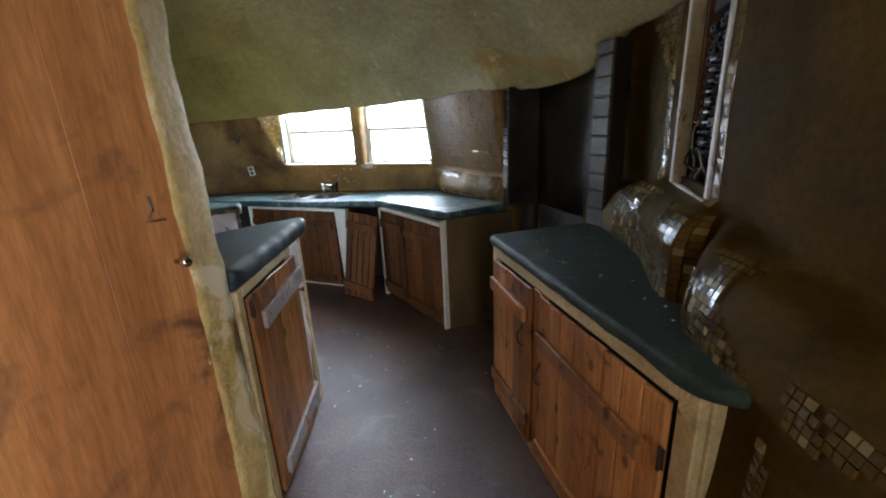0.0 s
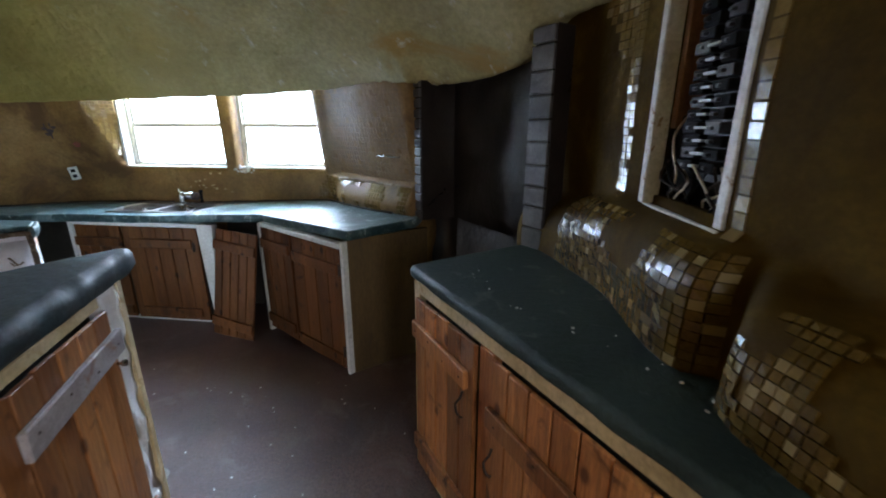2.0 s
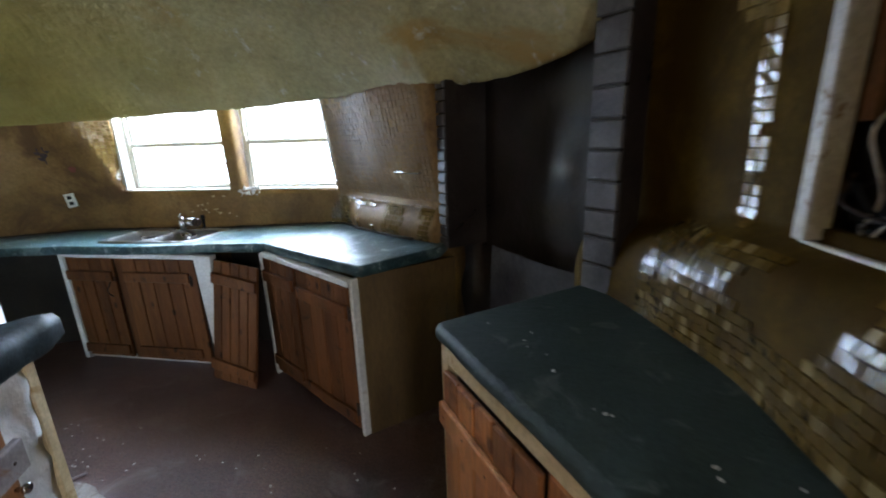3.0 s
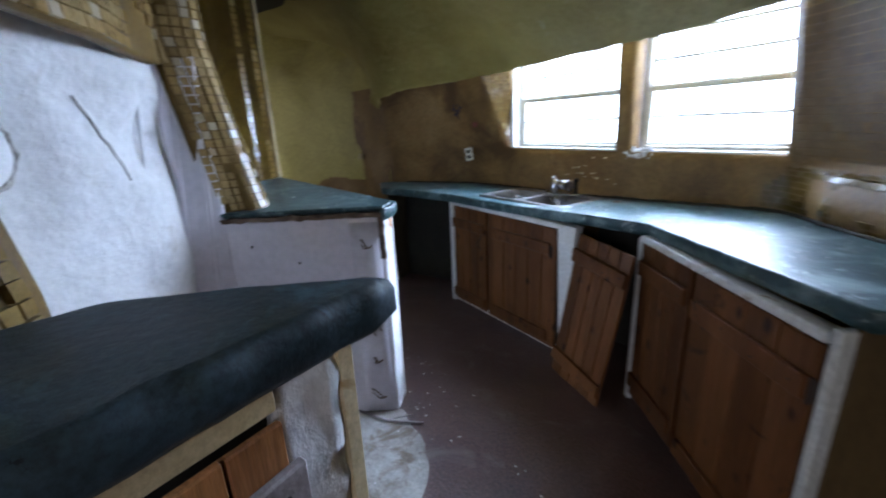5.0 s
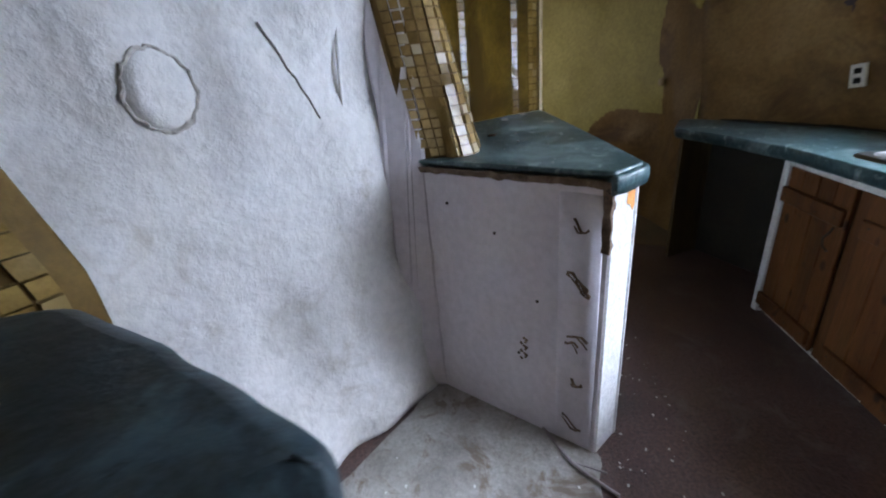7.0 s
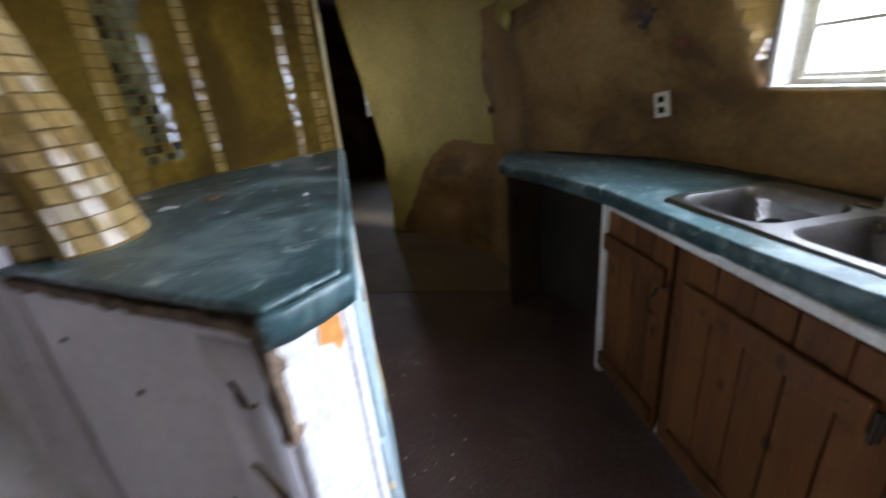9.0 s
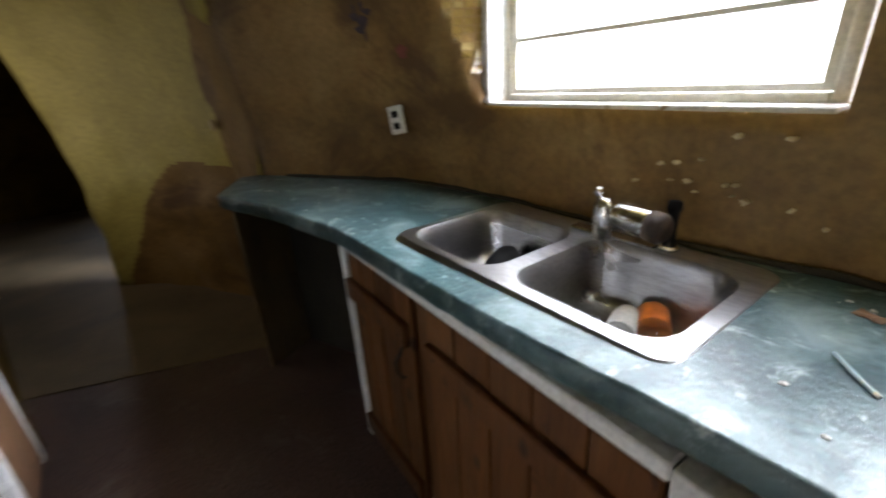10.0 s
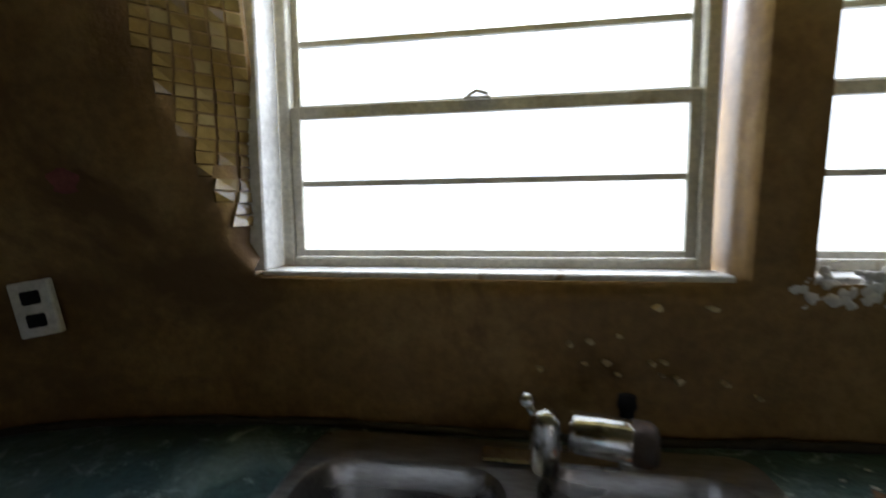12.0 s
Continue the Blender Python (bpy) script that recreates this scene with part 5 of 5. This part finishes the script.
# ---- sink ----
sink = thing("kitchen_sink", (-2.15, 4.45, 0.93), "stained stainless steel double-bowl kitchen sink set in the worktop", "sink")
zr = 0.944
bm = bmesh.new()
outer = rrect(SINK[0], SINK[1], SINK[2], SINK[3], 0.05)
inner = rrect(SINK[0] + 0.012, SINK[1] - 0.012, SINK[2] + 0.012, SINK[3] - 0.012, 0.042)
L_BOWL, R_BOWL = (-2.508, -2.165, 4.258, 4.60), (-2.118, -1.768, 4.265, 4.62)
vo = [bm.verts.new((x, y, zr - 0.012)) for x, y in outer]
vi = [bm.verts.new((x, y, zr)) for x, y in inner]
for i in range(len(vo)):
    k = (i + 1) % len(vo)
    bm.faces.new((vo[i], vo[k], vi[k], vi[i]))
loops = [vi]
for bx in (L_BOWL, R_BOWL):
    loops.append([bm.verts.new((x, y, zr)) for x, y in rrect(*bx, 0.075)])
es = []
for lp in loops:
    for i in range(len(lp)):
        e = bm.edges.get((lp[i], lp[(i + 1) % len(lp)])) or bm.edges.new((lp[i], lp[(i + 1) % len(lp)]))
        es.append(e)
bmesh.ops.triangle_fill(bm, edges=es, use_beauty=True)
part("rim", bm, STEEL, sink)
for bx in (L_BOWL, R_BOWL):
    bm = bmesh.new()
    prev = None
    for ins, dz, r in ((0.0, 0.0, 0.075), (0.004, -0.008, 0.075), (0.012, -0.05, 0.072), (0.018, -0.13, 0.07), (0.03, -0.155, 0.065), (0.055, -0.168, 0.05), (0.12, -0.172, 0.03)):
        ring = [bm.verts.new((x, y, zr + dz)) for x, y in rrect(bx[0] + ins, bx[1] - ins, bx[2] + ins, bx[3] - ins, r)]
        if prev:
            for i in range(len(ring)):
                k = (i + 1) % len(ring)
                bm.faces.new((prev[i], prev[k], ring[k], ring[i]))
        prev = ring
    bm.faces.new(prev)
    bowl = part("bowl", bm, STEEL, sink, "", True)
    bm = bmesh.new()
    cx, cy = (bx[0] + bx[1]) / 2, (bx[2] + bx[3]) / 2 + 0.03
    lathe(bm, [(0.042, 0), (0.042, 0.003), (0.034, 0.004), (0.030, 0.001)], pose(cx, cy, zr - 0.1705), 20)
    part("drain", bm, CHROME, bowl, "", True)
    for q, (sx, sy, ox, oy) in enumerate(((0.120, 0.085, 0.01, 0.06), (0.05, 0.04, -0.08, -0.04), (0.04, 0.03, 0.07, -0.07))):
        bm = bmesh.new()
        bm.faces.new([bm.verts.new((cx + ox + sx * math.cos(a) * (1 + 0.28 * noise.noise(Vector((math.cos(a) * 2, math.sin(a) * 2, q + bx[0])))), min(bx[3] - 0.075, cy - 0.03 + oy + sy * math.sin(a) * (1 + 0.28 * noise.noise(Vector((math.cos(a) * 2, math.sin(a) * 2, q + 7))))), zr - 0.1708 + 0.0002 * q)) for a in [2 * math.pi * k / 40 for k in range(40)]])
        part("scum", bm, SCUM, bowl, "brown dried scum on the bowl's bottom")

tap = thing("tap", (-2.1, 4.63, 0.945), "worn chrome mixer tap body on the sink ledge", "tap")
part("deck_plate", boxbm(-2.21, -1.97, 4.61, 4.655, zr, zr + 0.010, bev=0.004), CHROME, tap)
bm = bmesh.new()
lathe(bm, [(0.030, 0.0), (0.034, 0.01), (0.034, 0.09), (0.030, 0.10)], pose(-2.06, 4.60, 1.02, 0, 90, -12), 18)
part("spout_body", bm, CHROME, tap, "", True)
bm = bmesh.new()
lathe(bm, [(0.030, 0.0), (0.036, 0.004), (0.036, 0.03), (0.028, 0.04)], pose(-1.97, 4.582, 1.018, 0, 90, -12), 18)
part("spout_end", bm, RUST, tap, "dark worn end cap", True)
bm = bmesh.new()
lathe(bm, [(0.024, 0.0), (0.027, 0.05), (0.026, 0.085), (0.018, 0.10), (0.004, 0.106)], pose(-2.10, 4.60, 0.95), 18)
part("valve_body", bm, CHROME, tap, "", True)
bm = bmesh.new()
tube(bm, [(-2.115, 4.61, 1.035), (-2.122, 4.613, 1.045), (-2.128, 4.617, 1.055)], 0.008)
bmesh.ops.create_icosphere(bm, subdivisions=2, radius=0.014, matrix=pose(-2.130, 4.618, 1.062))
part("lever", bm, CHROME, tap, "", True)
spray = thing("hand_sprayer", (-1.955, 4.655, 0.945), "black hand sprayer standing in the sink ledge", "sprayer")
bm = bmesh.new()
lathe(bm, [(0.018, 0), (0.020, 0.006), (0.014, 0.012), (0.011, 0.05), (0.013, 0.09), (0.017, 0.10), (0.015, 0.118)], pose(-1.955, 4.655, zr), 14)
part("body", bm, BLACK, spray, "", True)
bm = bmesh.new()
lathe(bm, [(0.024, 0), (0.024, 0.006), (0.019, 0.010)], pose(-1.955, 4.655, zr), 14)
part("collar", bm, CHROME, spray, "", True)

# things in the bowls
zb = zr - 0.171
bottle = thing("plastic_bottle", (-1.90, 4.50, zb), "clear plastic bottle with orange label lying in the sink", "bottle")
bmx = look((-1.850, 4.432, zb + 0.037), (-1.945, 4.60, zb + 0.040)) @ pose(0, 0, 0, 180, 0, 0)
bm = bmesh.new()
lathe(bm, [(0.010, 0.008), (0.022, 0.0), (0.031, 0.008), (0.036, 0.03), (0.034, 0.05), (0.036, 0.075), (0.0355, 0.15), (0.034, 0.165), (0.026, 0.195), (0.014, 0.222), (0.013, 0.235)], bmx, 24)
part("body", bm, CLEAR, bottle, "clear dented plastic body", True)
bm = bmesh.new()
lathe(bm, [(0.0358, 0.078), (0.0368, 0.08), (0.0368, 0.148), (0.0358, 0.15)], bmx, 24)
lab = part("label", bm, ORANGE, bottle, "orange wrapped label", True)
for nm, ra, h0, h1, aa, mt, lb in (("print_blob", 0.0371, 0.092, 0.128, 0.50, INK, "dark rounded printed shape"), ("print_blob", 0.0374, 0.099, 0.121, 0.40, WHITE, "white printed shape")):
    bm = bmesh.new()
    rows = []
    for k in range(13):
        t = -1 + 2 * k / 12
        w = math.sqrt(max(0.0, 1 - t * t)) * 0.5 + 0.02
        rows.append([bm.verts.new(bmx @ Vector((ra * math.cos(1.57 + aa * t), ra * math.sin(1.57 + aa * t), (h0 + h1) / 2 + q * w * (h1 - h0)))) for q in (-1, 1)])
    for a, b in zip(rows, rows[1:]):
        bm.faces.new((a[0], b[0], b[1], a[1]))
    part(nm, bm, mt, lab, lb)
bm = bmesh.new()
lathe(bm, [(0.015, 0.228), (0.0165, 0.23), (0.0165, 0.248), (0.014, 0.25)], bmx, 16)
part("cap", bm, material("green_cap", (0.03, 0.09, 0.04), (0.02, 0.06, 0.03), (0.04, 0.12, 0.05), 10, 60, 0.45, 0.05), bottle, "dark green screw cap", True)

cup = thing("plastic_cup", (-1.94, 4.46, zb), "white plastic cup lying upside down with small dark marks", "cup")
cm = look((-1.932, 4.438, zb + 0.036), (-1.968, 4.54, zb + 0.040)) @ pose(0, 0, 0, 180, 0, 0)
bm = bmesh.new()
lathe(bm, [(0.030, 0.0), (0.034, 0.004), (0.034, 0.03), (0.032, 0.07), (0.026, 0.09), (0.012, 0.097)], cm, 20)
cb = part("body", bm, WHITE, cup, "", True)
bm = bmesh.new()
lathe(bm, [(0.0335, -0.02), (0.0342, -0.018), (0.0342, 0.0), (0.033, 0.002)], cm, 20)
part("base", bm, material("grey_cup_base", (0.16, 0.16, 0.15), (0.1, 0.1, 0.1), (0.2, 0.2, 0.2), 10, 60, 0.5, 0.05), cup, "grey base", True)
for a in (1.25, 1.85):
    bm = bmesh.new()
    box(bm, -0.0004, 0.0008, -0.006, 0.006, 0.018, 0.021, cm @ Matrix.Rotation(a, 4, "Z") @ pose(0.0338, 0, 0))
    part("print_mark", bm, BLACK, cb)

for (x, y, sx, sy, sz, rz, lab) in ((-2.335, 4.475, 0.055, 0.095, 0.050, 28, "black rubber-like lump leaning on the bowl's side"), (-2.43, 4.40, 0.055, 0.040, 0.024, 15, "small flat black lump in the sink bowl")):
    bm = bmesh.new()
    bmesh.ops.create_icosphere(bm, subdivisions=3, radius=1.0)
    mm = pose(x, y, zb + sz * 0.95, 14 if sx * 1.4 < sy else 0, -10 if sx * 1.4 < sy else 0, rz) @ Matrix.Diagonal((sx, sy, sz, 1))
    for v in bm.verts:
        k = 1 + 0.10 * noise.noise(v.co * 1.7)
        v.co = mm @ (v.co * k)
    tagged(part("black_sole", bm, BLACK, None, "", True), lab, "shoe sole")
bm = bmesh.new()
lathe(bm, [(0.016, 0), (0.018, 0.001), (0.016, 0.002)], pose(-2.04, 4.50, zb + 0.002), 16)
tagged(part("foil_disc", bm, CHROME, None, "", True), "small shiny metal disc lying in the sink bowl", "disc")

# ---- wall fittings ----


def outlet(name, p, n, tilt, label, w=0.072, h=0.115):
    n = Vector((n[0], n[1], 0)).normalized()
    x = Vector((0, 0, 1)).cross(n)
    m = Matrix(((x.x, 0, n.x, p[0]), (x.y, 0, n.y, p[1]), (0, 1, 0, p[2]), (0, 0, 0, 1))) @ pose(0, 0, 0, 0, 0, tilt)
    o = thing(name, p, label, "outlet")
    pl = part("plate", boxbm(-w / 2, w / 2, -h / 2, h / 2, -0.012, 0.006, m, bev=0.003), WHITE, o)
    for sy in (-0.024, 0.024):
        part("socket", boxbm(-0.017, 0.017, sy - 0.014, sy + 0.014, 0.004, 0.008, m, bev=0.003), BLACK, pl)
    return o


s = s_at_x(win_rib, -3.13)
p = win_rib.at(s, 1.20, 0.028)
outlet("wall_outlet", p, win_rib.at(s, 1.2, 1.0) - p, 9, "white double wall outlet with dark sockets")
s = 0.45
p = yel_rib.at(s, 1.175, 0.05)
sw = thing("cable_outlet", p, "small pale round cable outlet on the wall", "outlet")
bm = bmesh.new()
mm = Matrix.Translation(p) @ (yel_rib.at(s, 1.17, 1.0) - yel_rib.at(s, 1.17)).to_track_quat("Z", "Y").to_matrix().to_4x4()
lathe(bm, [(0.030, -0.01), (0.030, 0.004), (0.02, 0.008), (0.008, 0.009)], mm, 16)
part("plate", bm, CREAM, sw, "", True)
# stencilled marks
s = s_at_x(win_rib, -3.20)
st = thing("wall_stencil", win_rib.at(s, 1.55), "faded dark winged stencil mark on the wall", "wall marking")
bm = bmesh.new()
for dx, dz, a, b in ((0, 0, 0.03, 0.022), (-0.035, 0.03, 0.022, 0.012), (0.04, 0.02, 0.02, 0.014), (0.02, -0.025, 0.028, 0.014), (-0.01, 0.05, 0.008, 0.02), (0.035, 0.045, 0.006, 0.018), (0.0, -0.05, 0.006, 0.02)):
    pp = [win_rib.at(s + dx + a * math.cos(t) * (1 + 0.25 * math.sin(3 * t)), 1.57 + dz + b * math.sin(t), 0.012) for t in [2 * math.pi * k / 12 for k in range(12)]]
    bm.faces.new([bm.verts.new(q) for q in pp])
part("stencil", bm, INK, st)
bm = bmesh.new()
pp = [win_rib.at(s_at_x(win_rib, -3.03) + 0.03 * math.cos(t) * (1 + 0.3 * math.sin(5 * t)), 1.455 + 0.025 * math.sin(t), 0.012) for t in [2 * math.pi * k / 14 for k in range(14)]]
bm.faces.new([bm.verts.new(q) for q in pp])
part("red_mark", bm, REDINK, st, "faded red mark")
bm = bmesh.new()
tube(bm, [win_rib.at(0.10, 1.42, 0.05), win_rib.at(0.12, 1.42, 0.075), win_rib.at(0.30, 1.42, 0.075), win_rib.at(0.32, 1.42, 0.02)], 0.007)
tagged(part("towel_bar", bm, CHROME, None, "", True), "short chrome towel bar on the mosaic wall", "towel bar")
# crumbled plaster at the window post
bm = bmesh.new()
for k in range(90):
    bmesh.ops.create_icosphere(bm, subdivisions=2, radius=0.003 + 0.011 * random.random() ** 2, matrix=pose(-1.65 + random.uniform(0, 0.18), 4.742 + random.uniform(-0.006, 0.006), 1.242 + random.gauss(0, 0.014), 0, random.uniform(0, 180), 0) @ Matrix.Diagonal((1.1, 0.5, 0.9, 1)))
rough_up(bm, 0.005, 90)
setting("sill_plaster", bm, WHITEPLASTER, "crumbled white plaster on the sill below the window post", "wall", True)

# fuse box
fm = fr(right_rib.at(S_P0, 1.5).x, right_rib.at(S_P0, 1.5).y, right_rib.at(S_P1, 1.5).x, right_rib.at(S_P1, 1.5).y)
FW = (right_rib.at(S_P1, 1.5) - right_rib.at(S_P0, 1.5)).length
fuse = thing("fuse_box", fm @ Vector((FW / 2, 0, 1.39)), "open dark fuse box with bare breakers and loose wires", "fuse box")
for nm, a in (("housing_back", (-0.02, FW + 0.02, -0.13, -0.11, 1.36, 2.14)), ("housing_side", (-0.02, -0.008, -0.11, 0.0, 1.36, 2.14)), ("housing_side", (FW + 0.008, FW + 0.02, -0.11, 0.0, 1.36, 2.14)), ("housing_floor", (-0.008, FW + 0.008, -0.11, 0.0, 1.36, 1.372)), ("housing_top", (-0.008, FW + 0.008, -0.11, 0.0, 2.128, 2.14))):
    part(nm, boxbm(*a, fm), BLACK, fuse, "black-brown metal housing")
for a in ((-0.035, 0.004, 1.372, 2.16), (FW - 0.004, FW + 0.035, 1.372, 2.16)):
    part("trim", boxbm(a[0], a[1], -0.02, 0.035 if a[0] > 0 else 0.008, a[2], a[3], fm, bev=0.004), CHIPPED, fuse, "chipped white timber trim")
part("trim", boxbm(-0.035, FW + 0.035, -0.02, 0.022, 1.345, 1.371, fm, bev=0.004), CHIPPED, fuse)
part("wood_strip", boxbm(FW - 0.035, FW - 0.006, -0.10, -0.02, 1.62, 2.12, fm, bev=0.003), BROWNBOARD, fuse)
dm = material("dark_breaker_metal", (0.05, 0.05, 0.055), (0.03, 0.03, 0.032), (0.085, 0.085, 0.09), 12, 60, 0.5, 0.1, metal=0.3)
fi = fm @ pose(0, 0.032, 0)
part("breaker_plate", boxbm(0.07, FW - 0.09, -0.105, -0.09, 1.47, 2.06, fi, bev=0.004), dm, fuse)
part("side_plate", boxbm(FW - 0.15, FW - 0.012, -0.085, -0.075, 1.42, 1.66, fi, bev=0.003), BLACK, fuse, "plain black metal plate")
tab_metal = material("dull_tinned_tab", (0.42, 0.42, 0.43), (0.28, 0.28, 0.29), (0.52, 0.52, 0.53), 14, 60, 0.38, 0.1, metal=0.8)
for k in range(13):
    z = 1.50 + k * 0.036
    for x0, x1 in ((0.085, 0.155), (0.195, FW - 0.10)):
        b = part("breaker", boxbm(x0, x1, -0.09, -0.045 - 0.006 * (k % 3), z, z + 0.031, fi, bev=0.003), BLACK if (k + int(x0 * 20)) % 4 else dm, fuse)
        part("switch", boxbm((x0 + x1) / 2 - 0.009, (x0 + x1) / 2 + 0.009, -0.052, -0.038, z + 0.010, z + 0.020, fi, bev=0.002), dm, b)
    if k < 10:
        part("contact_tab", boxbm(0.155 - 0.012 * (k % 2), 0.20, -0.062, -0.04, z + 0.012, z + 0.019, fi, bev=0.001), tab_metal, fuse, "dull tinned contact tab")
part("terminal_block", boxbm(0.09, FW - 0.11, -0.09, -0.05, 2.0, 2.07, fi, bev=0.004), dm, fuse)
for k in range(12):
    x = random.uniform(0.03, FW - 0.03)
    pts = [fi @ Vector((min(max(x + random.uniform(-0.07, 0.07), 0.01), FW - 0.01), random.uniform(-0.09, -0.03), z)) for z in (1.378 + random.uniform(0, 0.03), 1.42, 1.46, 1.52)]
    bm = bmesh.new()
    tube(bm, smooth_line([tuple(q) for q in pts], 0.02), 0.004, 6)
    part("wire", bm, (COPPER, RUST, BLACK)[k % 3], fuse, "", True)
bm = bmesh.new()
tube(bm, smooth_line([tuple(fi @ Vector(q)) for q in ((FW - 0.06, -0.08, 1.66), (FW - 0.05, -0.05, 1.60), (FW - 0.09, -0.04, 1.53), (FW - 0.10, -0.05, 1.48), (FW - 0.06, -0.06, 1.41))], 0.02), 0.004, 6)
part("wire", bm, COPPER, fuse, "pale loose wire", True)

# ---- small litter ----


def scrap(name, x, y, z, size, mat, label, cat):
    bm = bmesh.new()
    bmesh.ops.create_grid(bm, x_segments=4, y_segments=3, size=size, matrix=pose(x, y, z + size * 0.3, random.uniform(-10, 10), random.uniform(-10, 10), random.uniform(0, 180)) @ Matrix.Diagonal((1, 0.5, 1, 1)))
    for v in bm.verts:
        v.co.z = z + abs(noise.noise(v.co * 60)) * size * 0.6 + 0.001
    ob = tagged(part(name, bm, mat, None, "", False), label, cat)
    md = ob.modifiers.new("thickness", "SOLIDIFY")
    md.thickness, md.offset = 0.0015, 1
    return ob


for x, y, k in ((-3.20, 2.80, 0.035), (-3.38, 2.92, 0.03), (-2.78, 2.45, 0.02), (-2.55, 2.62, 0.025)):
    scrap("paper_scrap", x, y, 1.115, k, PAPER, "crumpled dirty white scrap on the teal worktop", "scrap")
scrap("dry_leaf", -2.62, 2.72, 1.115, 0.03, BROWNBOARD, "dry brown leaf on the teal worktop", "leaf")
scrap("paper_scrap", -3.45, 4.12, 0.93, 0.014, PAPER, "crumpled dirty white scrap on the teal worktop", "scrap")
scrap("dry_leaf", -1.59, 4.59, sink_z(-1.59, 4.5), 0.022, BROWNBOARD, "dry orange-brown leaf on the teal worktop", "leaf")
bm = bmesh.new()
tube(bm, [(-1.60, 4.43, sink_z(-1.6, 4.4) + 0.004), (-1.57, 4.39, sink_z(-1.57, 4.4) + 0.004), (-1.54, 4.355, sink_z(-1.54, 4.4) + 0.004)], 0.0028, 6)
tagged(part("plastic_stick", bm, PALETEAL, None), "pale blue plastic strip lying on the worktop", "stick")
bm = bmesh.new()
tube(bm, smooth_line([(-1.95, 2.86, 0.012), (-1.75, 2.96, 0.016), (-1.62, 3.10, 0.012)], 0.05), 0.006, 6)
tube(bm, [(-1.75, 2.96, 0.016), (-1.70, 3.08, 0.02)], 0.004, 6)
tagged(part("twig", bm, GREYWOOD, None), "dry grey twig lying at the foot of the lavender board", "twig")
bm = bmesh.new()
for k in range(140):
    if k < 70:
        x, y = random.gauss(-2.2, 0.5), random.uniform(3.12, 3.45)
    elif k < 100:
        x, y = random.gauss(-1.6, 0.3), random.gauss(2.7, 0.3)
    else:
        x, y = random.uniform(-0.7, 0.2), random.uniform(1.6, 3.6)
    sz = random.uniform(0.002, 0.0075)
    g = bmesh.ops.create_cube(bm, size=1.0, matrix=pose(x, y, sz * 0.3 + 0.004, 0, 0, random.uniform(0, 180)) @ Matrix.Diagonal((sz * 1.6, sz, sz * 0.4, 1)))
tagged(part("floor_debris", bm, PAPER, None), "scattered pale plaster crumbs on the floor", "debris", "", "stuff")

# pale crumbs on the worktops
bm = bmesh.new()
for k in range(110):
    if k < 45:
        x, y = random.uniform(-1.68, -0.35), random.uniform(0.0, 1.0)
        y0, y1 = (4.20, 4.68) if x < -1.1 else (4.17 + (-1.1 - x) * 0.62, 4.66 + min(0.0, (-0.75 - x)) * 0.72)
        y, zz = y0 + (y1 - y0) * y, sink_z(x, 0)
    elif k < 70:
        x, y = random.uniform(-3.45, -2.65), random.uniform(4.12, 4.26)
        zz = 0.93
    elif k < 90:
        a = random.random()
        x, y = 0.45 + 0.62 * a + random.uniform(-0.05, 0.08), 2.90 - 0.98 * a + random.uniform(-0.05, 0.10)
        zz = 1.035
    else:
        x, y = random.uniform(-3.0, -1.95), random.uniform(2.72, 3.05)
        zz = 1.115
    q = random.uniform(0.0015, 0.005)
    bmesh.ops.create_icosphere(bm, subdivisions=1, radius=q, matrix=pose(x, y, zz + q * 0.35, 0, 0, random.uniform(0, 180)) @ Matrix.Diagonal((1.5, 1, 0.6, 1)))
tagged(part("worktop_crumbs", bm, PAPER, None), "pale plaster crumbs scattered on the worktops", "debris", "", "stuff")

# ---- wear on the window wall and worktop ----
for k in range(15):
    x = random.choice((-2.06, -1.95, -1.83, -2.04, -1.72)) + random.gauss(0, 0.09)
    z = random.uniform(1.02, 1.235)
    s = s_at_x(win_rib, x)
    r = random.uniform(0.002, 0.007)
    bm = bmesh.new()
    vs = []
    for a in range(9):
        t = 2 * math.pi * a / 9
        q = r * random.uniform(0.5, 1.2)
        vs.append(bm.verts.new(win_rib.at(s + q * 1.5 * math.cos(t), z + q * math.sin(t), 0.012)))
    bm.faces.new(vs)
    for v in list(bm.verts):
        b = win_rib.at(s, v.co.z)
        v.co += (win_rib.at(s, v.co.z, 1.0) - b) * 0.03 * noise.noise(b * 4) * 0.6
    ob = part("paint_chip", bm, CREAM, wall_north)
    md = ob.modifiers.new("thickness", "SOLIDIFY")
    md.thickness, md.offset = 0.02, 0
bm = bmesh.new()
run = [win_rib.at(0.2 + k * 0.06, sink_z(win_rib.at(0.2 + k * 0.06, 1.0).x, 0) + 0.003 + 0.004 * noise.noise(Vector((k * 0.7, 0, 0))), 0.012) for k in range(int((win_rib.length - 0.3) / 0.06))]
tube(bm, run, 0.011, 6)
rough_up(bm, 0.006, 30)
tagged(part("sealant_bead", bm, DARK, None, "", True), "blackened sealant bead along the back of the worktop", "sealant", "", "structure")
